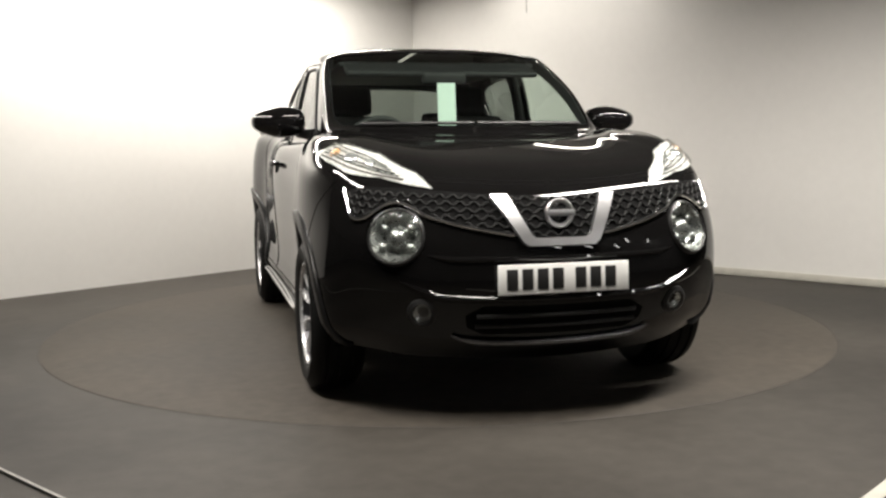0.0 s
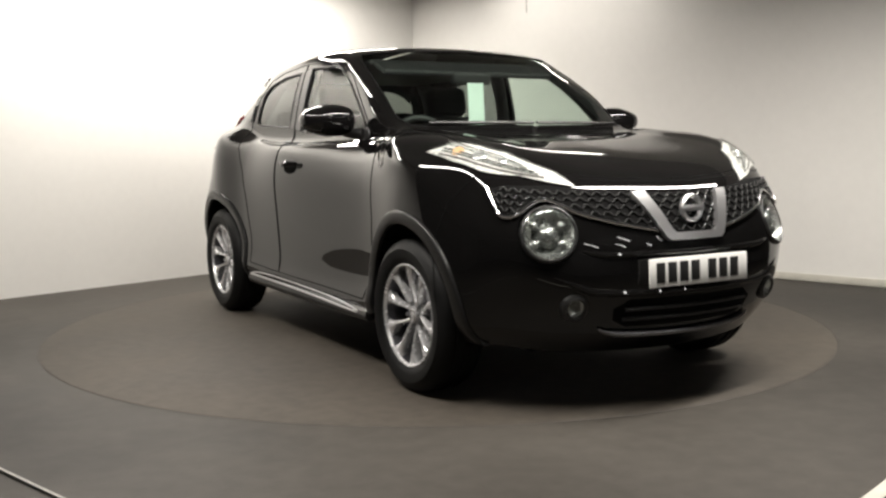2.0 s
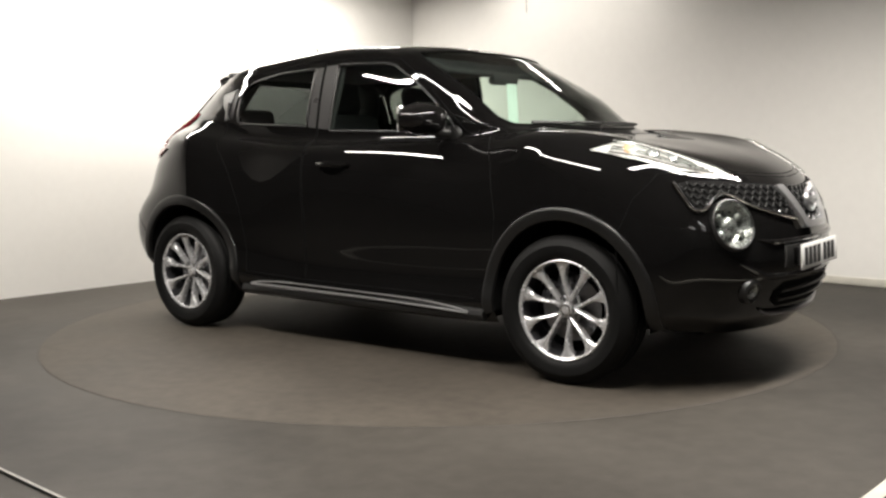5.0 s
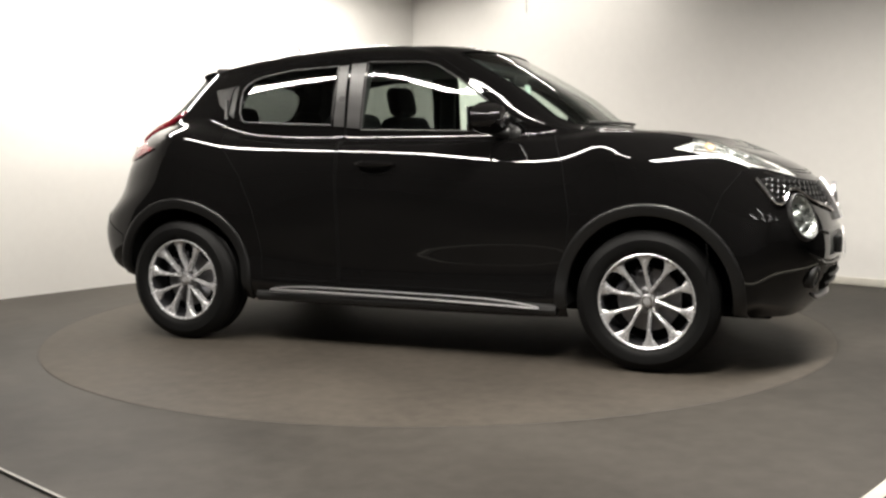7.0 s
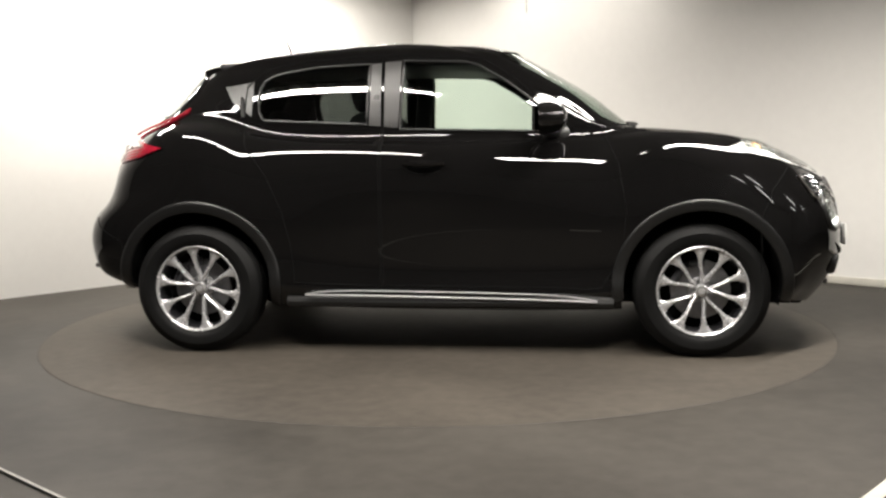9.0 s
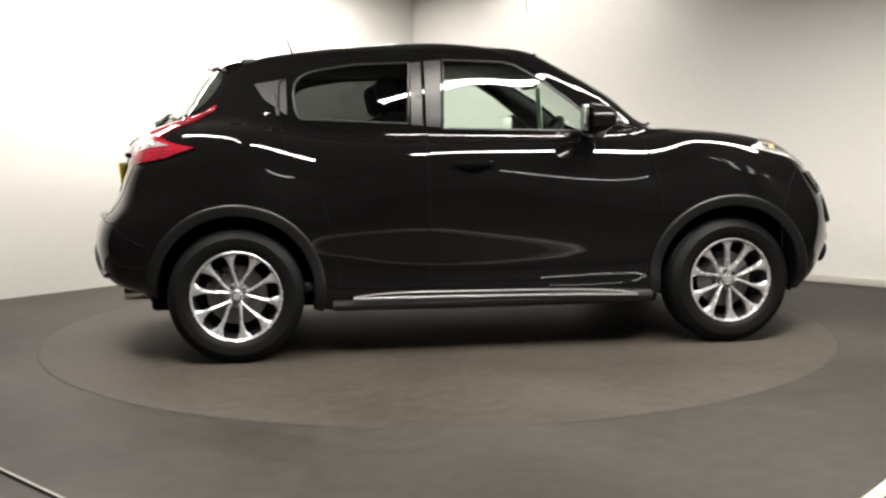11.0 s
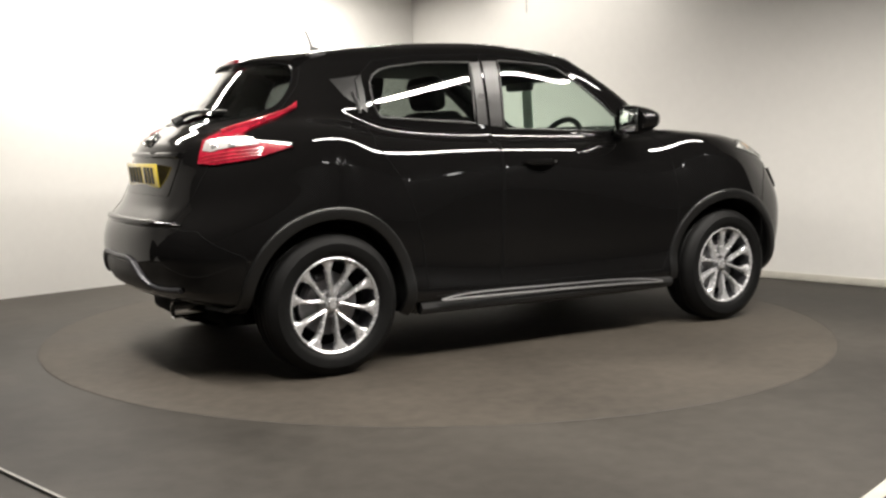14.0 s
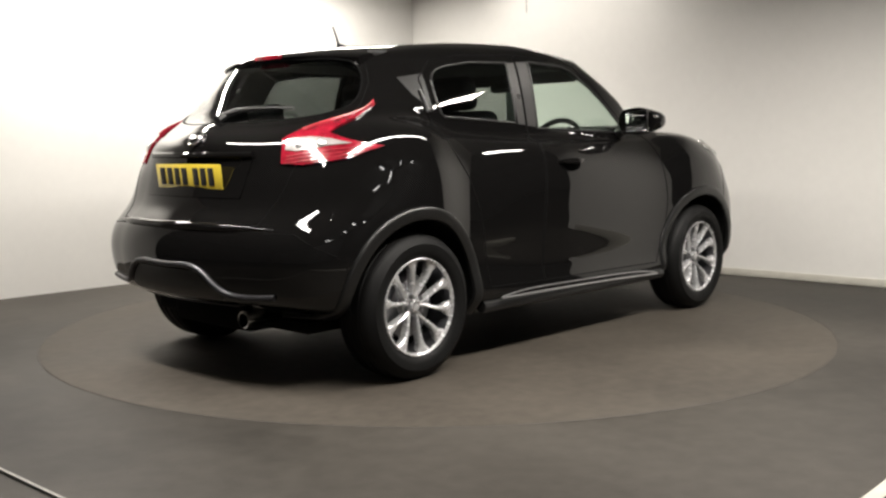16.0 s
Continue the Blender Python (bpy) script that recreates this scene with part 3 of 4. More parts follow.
# wheel arches: lip and liner
for x in (WHEEL_X, -WHEEL_X):
    a = [p for p in arch(x)[1:-1]]
    P = on_body(a, "xz", ((2.2, 9.8), (0, 6)), 0.004)
    rings = []
    for dr, off in ((-.006, -.012), (-.005, .004), (.004, .008), (.022, .011), (.036, .013), (.043, .0125), (.048, .009), (.051, -.003)):
        q = circle(x, WHEEL_Z + 0.015, ARCH_R + dr, 40, -14, 194)
        rings.append(on_body(q, "xz", ((2.2, 9.8), (0, 6)), off))
    for sg in (1, -1):
        bm = bmesh.new()
        V = [[bm.verts.new(tuple(p * [1, sg, 1])) for p in ring_pts] for ring_pts in rings]
        for A, B in zip(V, V[1:]):
            for i in range(len(A) - 1):
                bm.faces.new((A[i], A[i + 1], B[i + 1], B[i]))
        part("wheel_arch_flare", bm, CLADDING, car, "satin black wheel arch flare")
    for s in (-1, 1):
        bm = bmesh.new()
        pr, rows = arch(x)[1:-1], []
        for i, (px, pz) in enumerate(pr):
            yo = abs(P[i][1]) - 0.004
            rows.append([bm.verts.new((px, s * yo, pz)), bm.verts.new((px, s * 0.52, pz))])
        for A, B in zip(rows, rows[1:]):
            bm.faces.new((A[0], A[1], B[1], B[0]))
        bm.faces.new([r[1] for r in rows])
        part("wheel_well_liner", bm, DARK, car)

bm = bmesh.new()
box(bm, 3.5, 1.2, 0.06, Matrix.Translation((0.05, 0, 0.26)), 0.02)
box(bm, 1.6, 1.52, 0.05, Matrix.Translation((0, 0, 0.25)), 0.02)
part("underbody", bm, DARK, car)


# ---- wheels ----
def tyre_profile():
    R, w, r = WHEEL_Z, 0.108, 0.219
    return [(r, -w + .02), (r + .012, -w + .004), (r + .035, -w - .004), (r + .065, -w - .006), (R - .03, -w + .004), (R - .012, -w + .014),
            (R - .002, -w + .034), (R, -.06), (R - .006, -.056), (R - .006, -.048), (R, -.044), (R, -.012), (R - .006, -.008), (R - .006, .002), (R, .006),
            (R, .04), (R - .006, .044), (R - .006, .052), (R, .056), (R - .002, w - .034), (R - .012, w - .014),
            (R - .03, w - .004), (r + .065, w + .006), (r + .035, w + .004), (r + .012, w - .004), (r, w - .02)]


def spoke_bm(k, side):
    """One of ten curved spokes; neighbours join in a bow at the hub."""
    base, sgn = 72 * (k // 2) + 36, 1 if k % 2 else -1
    bm = bmesh.new()
    rows = []
    for i in range(13):
        t = i / 12
        r = 0.036 + t * 0.176
        ang = radians(base + sgn * (6.0 + 14.0 * math.sin(min(1, t * 1.5) * math.pi / 2) - 3.0 * t))
        w = 0.0098 - 0.002 * math.sin(t * math.pi) + 0.009 * t ** 3 + 0.030 * t ** 9
        y = -0.056 - 0.030 * math.sin(t * math.pi / 2)
        c = Vector((r * math.cos(ang), y, r * math.sin(ang)))
        nx = Vector((-math.sin(ang), 0, math.cos(ang)))
        sec = ((1, .007), (.7, .0005), (0, -.003), (-.7, .0005), (-1, .007), (-.75, .04), (.75, .04))
        rows.append([bm.verts.new(c + nx * w * k0 + Vector((0, dy, 0))) for k0, dy in sec])
    for A, B in zip(rows, rows[1:]):
        for j in range(7):
            bm.faces.new((A[j], A[(j + 1) % 7], B[(j + 1) % 7], B[j]))
    bm.faces.new(rows[0])
    bm.faces.new(rows[-1])
    return bm


def wheel(x, side, spin):
    """Outer face looks to -y before the turn."""
    bm = bmesh.new()
    lathe(bm, [(.222, -.094), (.221, -.099), (.217, -.101), (.211, -.097), (.208, -.088), (.212, -.085)], 64, closed=True)
    w = part("wheel", bm, ALLOY, car, "silver and black ten-spoke alloy wheel")
    w.location = (x, side * 0.765, WHEEL_Z)
    w.rotation_euler = (0, radians(spin), 0 if side < 0 else math.pi)
    part("rim_barrel", lathe(bmesh.new(), [(.2095, -.088), (.203, -.06), (.196, 0.0), (.205, .09), (.222, .1)], 56), ALLOY_DARK, w, "dark inner barrel")
    part("tyre", lathe(bmesh.new(), tyre_profile(), 72, closed=True), RUBBER, w, "black rubber tyre")
    for k in range(10):
        part("spoke", spoke_bm(k, side), ALLOY, w)
    part("hub_cap", lathe(bmesh.new(), [(0, -.072), (.024, -.072), (.029, -.069), (.031, -.06), (.031, -.03)], 32), ALLOY, w, "grey centre cap")
    part("hub", lathe(bmesh.new(), [(.0, -.044), (.05, -.046), (.060, -.042), (.064, -.02), (.064, 0), (0, 0)], 40), ALLOY, w)
    part("badge_ring", lathe(bmesh.new(), [(.019, -.0735), (.022, -.0745), (.025, -.0735), (.022, -.0715)], 32, closed=True), CHROME, w)
    for k in range(5):
        a = radians(72 * k)
        bm = bmesh.new()
        bmesh.ops.create_cone(bm, cap_ends=True, segments=6, radius1=.0105, radius2=.009, depth=.02,
                              matrix=Matrix.Translation((.05 * math.cos(a), -.064, .05 * math.sin(a))) @ Matrix.Rotation(radians(90), 4, "X"))
        part("wheel_nut", bm, STEEL, w)
    part("brake_disc", lathe(bmesh.new(), [(.06, -.012), (.145, -.012), (.147, -.008), (.147, .008), (.145, .012), (.06, .012), (.06, -.012)], 48), STEEL, w, "grey steel brake disc")
    bm = bmesh.new()
    sweep(bm, [(.135 * math.cos(radians(a)), -.01, .135 * math.sin(radians(a))) for a in range(115, 206, 10)], .026, 8)
    part("brake_caliper", bm, ALLOY_DARK, w)
    bm = bmesh.new()
    lathe(bm, [(0, .03), (.205, .03)], 40)
    part("inner_dish", bm, DARK, w)
    return w


wheel(WHEEL_X, -1, 32)
wheel(-WHEEL_X, -1, 28)
wheel(WHEEL_X, 1, 20)
wheel(-WHEEL_X, 1, 50)


# ---- front: lamps, grille, plate ----
def facing(p, n, tip=0.0):
    """A frame at p whose -y axis looks along n."""
    y = -Vector(n).normalized()
    x = y.cross(Vector((0, 0, 1))).normalized()
    z = x.cross(y)
    m = Matrix((x, y, z)).transposed().to_4x4()
    return Matrix.Translation(Vector(p) - Vector(n) * tip) @ m


def dome(bm, r, h, m, seg=32, rings=6):
    """A shallow cap that bulges along -y."""
    prof = [(r * math.sin(k / rings * math.pi / 2), -h * math.cos(k / rings * math.pi / 2)) for k in range(rings + 1)]
    return lathe(bm, prof, seg, m)


def spot(pts, axes, zone, sgn):
    uv = locate([pts], axes, *zone)
    p, n = S(uv[:, 0], uv[:, 1])[0], normals(uv[:, 0], uv[:, 1])[0]
    return p * [1, sgn, 1], n * [1, sgn, 1]


for sgn in (1, -1):
    p, n = spot(LAMP_C, "yz", FACE, sgn)
    m = facing(p, n, 0.004)
    lamp = part("headlamp", lathe(bmesh.new(), [(.098, .03), (.100, -.004), (.104, -.009), (.109, -.006), (.112, .004), (.112, .03)], 56, m), SATIN, car, "round headlamp in a black ring")
    part("chrome_ring", lathe(bmesh.new(), [(.095, .002), (.098, -.006), (.102, -.004), (.099, .004)], 56, m, closed=True), CHROME, lamp, "thin chrome ring")
    part("reflector", lathe(bmesh.new(), [(.0, .07), (.03, .068), (.045, .05), (.07, .03), (.085, .02), (.097, -.004)], 40, m), LAMP_BOWL, lamp, "silvered reflector bowl")
    for a in (35, 145, 215, 325):
        q = m @ Matrix.Translation((.064 * math.cos(radians(a)), .02, .064 * math.sin(radians(a))))
        part("reflector_facet", dome(bmesh.new(), .018, .012, q, 16, 4), LAMP_BOWL, lamp)
    part("projector", lathe(bmesh.new(), [(.0, .0), (.022, .004), (.036, .014), (.042, .03), (.05, .034), (.05, .06)], 36, m), LAMP_BOWL, lamp, "projector unit")
    part("lens", dome(bmesh.new(), .099, .016, m @ Matrix.Translation((0, -.001, 0)), 40, 7), LENS, lamp, "clear domed lens")

    p, n = spot((-.515, .425), "yz", FACE, sgn)
    n = (Vector(n) + Vector((0.6, 0, 0))).normalized()
    m = facing(p, n, -0.004)
    fog = part("fog_lamp", lathe(bmesh.new(), [(.034, .01), (.036, -.01), (.042, -.014), (.054, -.006), (.060, .02)], 36, m), SATIN, car, "small round fog lamp")
    part("reflector", lathe(bmesh.new(), [(.0, .012), (.018, .008), (.034, -.006)], 28, m), REFLECTOR, fog)
    part("lens", dome(bmesh.new(), .035, .007, m @ Matrix.Translation((0, -.006, 0)), 24, 4), LENS, fog)

UVZ = None
DRL = [(3.45, 5.25), (3.22, 5.5), (3.0, 5.76), (2.4, 5.86), (1.9, 5.8), (1.35, 5.18), (1.18, 4.68), (1.4, 4.76), (1.8, 4.95), (2.45, 4.88), (3.05, 5.0)]
drl = patch("indicator_lamp", DRL, "uv", UVZ, DRL_BASE, car, 0.003, 0.01, mirror=True, step=0.1, label="swept silver light cluster on the wing")
for k, L in enumerate(drl):
    sgn = (1, -1)[k]
    for uu, vv, r, mt, nm in ((2.95, 5.42, .027, AMBER, "amber_bulb"), (2.45, 5.42, .03, REFLECTOR, "lamp_cup"), (2.0, 5.4, .024, REFLECTOR, "lamp_cup")):
        p = (S(np.array([uu]), np.array([vv])) + normals(np.array([uu]), np.array([vv])) * 0.002)[0] * [1, sgn, 1]
        n = normals(np.array([uu]), np.array([vv]))[0] * [1, sgn, 1]
        part(nm, dome(bmesh.new(), r, .010, facing(p, n), 20, 4), mt, L)
    for up, mt, nm in ((0.0, CLEAR_LAMP, "light_guide"), (.14, LAMP_BOWL, "grey_rib"), (.24, CHROME, "bright_rib"), (.42, LAMP_BOWL, "grey_rib"), (.54, CHROME, "bright_rib")):
        q = smooth_loop([(3.25 - up * .3, 5.2 + up), (2.7, 5.10 + up), (2.1, 5.06 + up), (1.5 + up * .4, 4.92 + up * .7)], 6, False)
        P = (S(q[:, 0], q[:, 1]) + normals(q[:, 0], q[:, 1]) * 0.006) * [1, sgn, 1]
        part(nm, sweep(bmesh.new(), P, 0.0042, 8), mt, L)
for k, L in enumerate(patch("lens", [(u * 0.995 + .01, v) for u, v in DRL], "uv", UVZ, LENS, car, 0.014, 0.012, mirror=True, step=0.1, label="clear lens")):
    L.parent = drl[k]

G_HALF = [(2.36, 4.32), (2.12, 3.62), (1.92, 3.68), (1.72, 4.02), (1.55, 4.16), (1.38, 4.02), (1.22, 3.80), (.5, 3.36), (0, 3.32)]
G_TOP = [(0, 4.50), (.65, 4.55), (1.5, 4.66), (2.0, 4.56)]
G_RIGHT = G_HALF + G_TOP
G_ALL = G_HALF + [(-u, v) for u, v in G_HALF[-2::-1]] + [(-u, v) for u, v in G_TOP[::-1]] + G_TOP[1:]
grille = patch("grille", G_ALL, "uv", UVZ, DARK, car, 0.003, 0.012, step=0.1, label="black honeycomb grille")[0]
bm = bmesh.new()
gp = np.array(G_ALL)
for r in range(7):
    v0 = 3.36 + 0.20 * r
    run = []
    for c in range(-72, 73):
        u = c * 0.034
        v = v0 + (0.10 if ((c + 2 * (r % 2)) // 2) % 2 else 0.0)
        ok = inside(gp, np.array([[u, v]]))[0]
        if ok:
            run.append((u, v))
        if (not ok or c == 72) and len(run) > 2:
            q = np.array(run)
            P = S(q[:, 0], q[:, 1]) + normals(q[:, 0] % NU, q[:, 1]) * 0.008
            sweep(bm, P, 0.0042, 5)
        if not ok:
            run = []
tagged(part("grille_mesh", bm, GLOSS_BLACK, grille), "gloss black honeycomb bars", kind="stuff")
for sgn in (1, -1):
    q = smooth_loop([(2.36, 4.36), (2.24, 3.95), (2.12, 3.62), (1.92, 3.66), (1.72, 4.02), (1.55, 4.16), (1.38, 4.02), (1.22, 3.80), (.85, 3.56), (.42, 3.36)], 5, False)
    P = (S(q[:, 0], q[:, 1]) + normals(q[:, 0], q[:, 1]) * 0.009) * [1, sgn, 1]
    part("grille_trim", sweep(bmesh.new(), P, 0.0065, 8), CHROME, grille, "thin chrome edge under the grille")
vee = patch("grille_vee", [(-.248, .845), (-.186, .845), (-.116, .704), (-.100, .692), (.100, .692), (.116, .704), (.186, .845), (.248, .845), (.150, .678), (.130, .665), (-.130, .665), (-.150, .678)],
            "yz", FACE, SILVER, grille, 0.026, 0.035, step=0.025, label="broad chrome V round the badge")
p, n = spot((-0.0005, .785), "yz", FACE, 1)
m = facing(p, (1, 0, .12), -0.030) @ Matrix.Diagonal((.88, 1, .88, 1))
badge = part("front_badge", lathe(bmesh.new(), [(.046, .0), (.050, -.010), (.058, -.012), (.064, -.006), (.064, .008), (.046, .008)], 48, m, closed=True), SILVER, car, "chrome ring badge with a bar")
bm = bmesh.new()
box(bm, .135, .014, .026, m @ Matrix.Translation((0, -.006, 0)), .004)
part("badge_bar", bm, SILVER, badge)


def number_plate(x, z, tilt, yaw, material, name, label):
    M = pose(x, 0, z) @ pose(0, 0, 0, 0, 0, yaw) @ pose(0, 0, 0, tilt, 0, 0)
    bm = bmesh.new()
    box(bm, .52, .008, .111, M, .003)
    pl = part(name, bm, material, car, label)
    xs = [-.205, -.145, -.085, -.025, .065, .125, .185]
    for cx in xs:
        bm = bmesh.new()
        box(bm, .043, .004, .078, M @ Matrix.Translation((cx, -.0045, 0)), .001)
        part("bar", bm, INK, pl)
    return pl


number_plate(2.094, .549, -3, 90, PLATE_W, "front_number_plate", "white front number plate with dark characters")
bm = bmesh.new()
box(bm, .03, .42, .08, Matrix.Translation((2.072, 0, .549)), .006)
part("plate_holder", bm, SATIN, car)

low = patch("lower_grille", [(-.29, .335), (-.35, .365), (-.36, .41), (-.30, .445), (.30, .445), (.36, .41), (.35, .365), (.29, .335)], "yz", FACE, DARK, car, 0.004, 0.012, step=0.03, label="dark lower air intake")[0]
for z in (.372, .412):
    P = on_body([(y, z) for y in np.linspace(-.32, .32, 25)], "yz", FACE, 0.009)
    part("slat", sweep(bmesh.new(), P, 0.008, 8), SATIN, low)
P = on_body(smooth_loop([(-.40, .335), (-.36, .318), (-.28, .307), (-.15, .303), (0, .302), (.15, .303), (.28, .307), (.36, .318), (.40, .335)], 5, False), "yz", FACE, 0.008)
part("bumper_lip", sweep(bmesh.new(), P, [0.003 + 0.010 * min(1.0, min(i, len(P) - 1 - i) / 8) for i in range(len(P))], 10), STEEL, car, "dull silver lip under the front bumper")
# crease over the plate
P = on_body(smooth_loop([(-.50, .640), (-.42, .625), (-.3, .622), (0, .622), (.3, .622), (.42, .625), (.50, .640)], 5, False), "yz", FACE, -0.002)
part("bumper_crease", sweep(bmesh.new(), P, [0.002 + 0.010 * min(1.0, min(i, len(P) - 1 - i) / 5) for i in range(len(P))], 10), PAINT, car)
P = on_body(smooth_loop([(-.60, .545), (-.50, .50), (-.40, .478), (0, .47), (.40, .478), (.50, .50), (.60, .545)], 5, False), "yz", FACE, -0.002)
part("bumper_crease", sweep(bmesh.new(), P, [0.002 + 0.012 * min(1.0, min(i, len(P) - 1 - i) / 5) for i in range(len(P))], 10), PAINT, car)

# ---- flanks ----
for s, sgn in (("right", 1), ("left", -1)):
    K = np.array([1, sgn, 1])
    d = DOORS[s, "front_door"]
    # handle bar over a scooped recess
    m = Matrix.Diagonal((1, sgn, 1, 1))
    P = on_body([(x, .945) for x in np.linspace(-.19, .01, 9)], "xz", SIDE, 0.0)
    bm = bmesh.new()
    pts = [np.array(P[i]) + [0, -(0.012 + 0.026 * math.sin(math.pi * i / 8)), .012] for i in range(9)]
    sweep(bm, [p * K for p in pts], [0.010, .014, .016, .017, .017, .017, .016, .014, .010], 10)
    hd = part("door_handle", bm, PAINT, d, "body-coloured pull handle")
    bm = bmesh.new()
    c = P[4] * K
    n = (on_body([(-.09, .935)], "xz", SIDE, 1.0) - on_body([(-.09, .935)], "xz", SIDE, 0.0))[0] * K
    dome(bm, 1.0, 0.15, facing(on_body([(-.09, .935)], "xz", SIDE, 0.0008)[0] * K, n) @ Matrix.Diagonal((.085, .01, .034, 1)), 28, 4)
    part("handle_recess", bm, DARK, d)
    # sill moulding with a bright strip
    path = [(x, .268 - .0 * x) for x in np.linspace(-.80, .84, 22)]
    P = on_body(path, "xz", SIDE, 0.006) * K
    part("sill", sweep(bmesh.new(), P, 0.030, 10, flat=1.0), SATIN, car, "black side sill")
    for name, rise, rad in (("sill_strip", 0.0, 0.0055), ("sill_edge", 0.018, 0.0035)):
        path = [(x, .298 - .018 * x + rise * max(0.0, 1 - abs((x - .03) / .73) ** 6)) for x in np.linspace(-.70, .76, 30)]
        P = on_body(path, "xz", SIDE, 0.030 - rise * .5) * K
        part(name, sweep(bmesh.new(), P, [0.003] + [rad] * 28 + [0.003], 8), SILVER, car, "bright strip along the sill")
    # B pillar cover
    if s == "right":
        for dn, pts in (("rear_door", [(-.385, 1.15), (-.326, 1.145), (-.326, 1.466), (-.378, 1.462)]), ("front_door", [(-.307, 1.142), (-.235, 1.135), (-.222, 1.475), (-.307, 1.470)])):
            covers = patch("pillar_cover", pts, "xz", SIDE, PILLAR, car, 0.003, 0.006, mirror=True, step=0.03, label="satin black pillar cover")
            covers[0].parent, covers[1].parent = DOORS["right", dn], DOORS["left", dn]
    # wing mirror
    bm = bmesh.new()
    bmesh.ops.create_uvsphere(bm, u_segments=32, v_segments=18, radius=1.0)
    for v in bm.verts:
        x, y, z = v.co
        f = lambda a, e: math.copysign(abs(a) ** e, a)
        r = Vector((f(x, .68), f(y, .68), f(z, .68)))
        taper = 1 - .34 * max(0, r.y)
        v.co = Vector((max(r.x, -.55) * .090, r.y * .132, r.z * .078 * taper * (1 - .15 * max(0, r.x))))
    bmesh.ops.transform(bm, matrix=Matrix.Translation((.525, -sgn * .888, 1.170)) @ Matrix.Scale(-sgn, 4, (0, 1, 0)), verts=bm.verts)
    wm = part("wing_mirror", bm, PAINT, car, "black wing mirror with an indicator strip")
    bm = bmesh.new()
    box(bm, .014, .18, .118, Matrix.Translation((.469, -sgn * .884, 1.168)) @ Matrix.Rotation(radians(-sgn * 11), 4, "Z"), .003)
    part("mirror_glass", bm, MIRROR, wm, "mirror glass")
    bm = bmesh.new()
    sweep(bm, [(.50, -sgn * .79, 1.118), (.52, -sgn * .75, 1.108), (.56, -sgn * .712, 1.104)], [.026, .026, .032], 12)
    part("mirror_arm", bm, SATIN, wm)
    bm = bmesh.new()
    sweep(bm, [(.60 - .02 * k * k / 9, -sgn * (.80 + .032 * k), 1.178 + .001 * k) for k in range(7)], [.004] + [.0075] * 5 + [.004], 8)
    part("indicator_strip", bm, CLEAR_LAMP, wm, "clear indicator strip")
    part("mirror_base", dome(bmesh.new(), .05, .02, facing((.585, -sgn * .705, 1.10), (0, -sgn, .2)), 20, 4), SATIN, wm)
    # hidden rear door handle in the pillar
    P = on_body([(-1.045, 1.20), (-1.05, 1.25), (-1.06, 1.30)], "xz", SIDE, 0.004) * K
    part("rear_door_handle", sweep(bmesh.new(), P, 0.010, 8), SATIN, DOORS[s, "rear_door"])

# ---- tail ----
T_RED = [(9.64, 5.24), (9.74, 6.05), (9.6, 6.28), (9.1, 6.85), (8.78, 7.6), (8.62, 8.2), (8.58, 7.85), (8.85, 6.75), (9.12, 6.0), (8.85, 5.7), (8.42, 5.36), (8.75, 5.14), (9.3, 5.12)]
RED_RIB = mat("red_rib", (0.34, 0.026, 0.040), 0.18, coat=1.0, var=0.3, scale=40)
T_CLEAR = [(9.63, 5.62), (9.66, 5.98), (9.35, 5.92), (9.05, 5.75), (8.78, 5.55), (9.15, 5.56), (9.45, 5.52)]
tails = patch("tail_lamp", T_RED, "uv", UVZ, RED, car, 0.010, 0.02, mirror=True, step=0.1, label="red boomerang-shaped tail lamp with a clear band")
for k, L in enumerate(patch("clear_band", T_CLEAR, "uv", UVZ, CLEAR_LAMP, car, 0.0145, 0.008, mirror=True, step=0.1, label="clear indicator band")):
    L.parent = tails[k]
    sgn = (1, -1)[k]
    for vv in (5.22, 5.32, 5.42):
        q = np.stack([np.linspace(8.72, 9.58, 14), np.full(14, vv)], 1)
        P = (S(q[:, 0], q[:, 1]) + normals(q[:, 0], q[:, 1]) * 0.011) * [1, sgn, 1]
        part("lens_rib", sweep(bmesh.new(), P, 0.0035, 6), RED_RIB, tails[k])
    q = smooth_loop([(9.5, 6.3), (9.08, 6.8), (8.76, 7.5), (8.63, 8.05)], 5, False)
    P = (S(q[:, 0], q[:, 1]) + normals(q[:, 0], q[:, 1]) * 0.012) * [1, sgn, 1]
    part("light_guide", sweep(bmesh.new(), P, [0.008 - .0004 * i for i in range(len(P))], 8), RED_RIB, tails[k], "paler red light guide")
    for uu, vv in ((9.45, 5.72), (9.15, 5.66)):
        p = (S(np.array([uu]), np.array([vv])) + normals(np.array([uu]), np.array([vv])) * 0.013)[0] * [1, sgn, 1]
        n = normals(np.array([uu]), np.array([vv]))[0] * [1, sgn, 1]
        part("lamp_cup", dome(bmesh.new(), .022, .008, facing(p, n), 16, 4), REFLECTOR, tails[k])

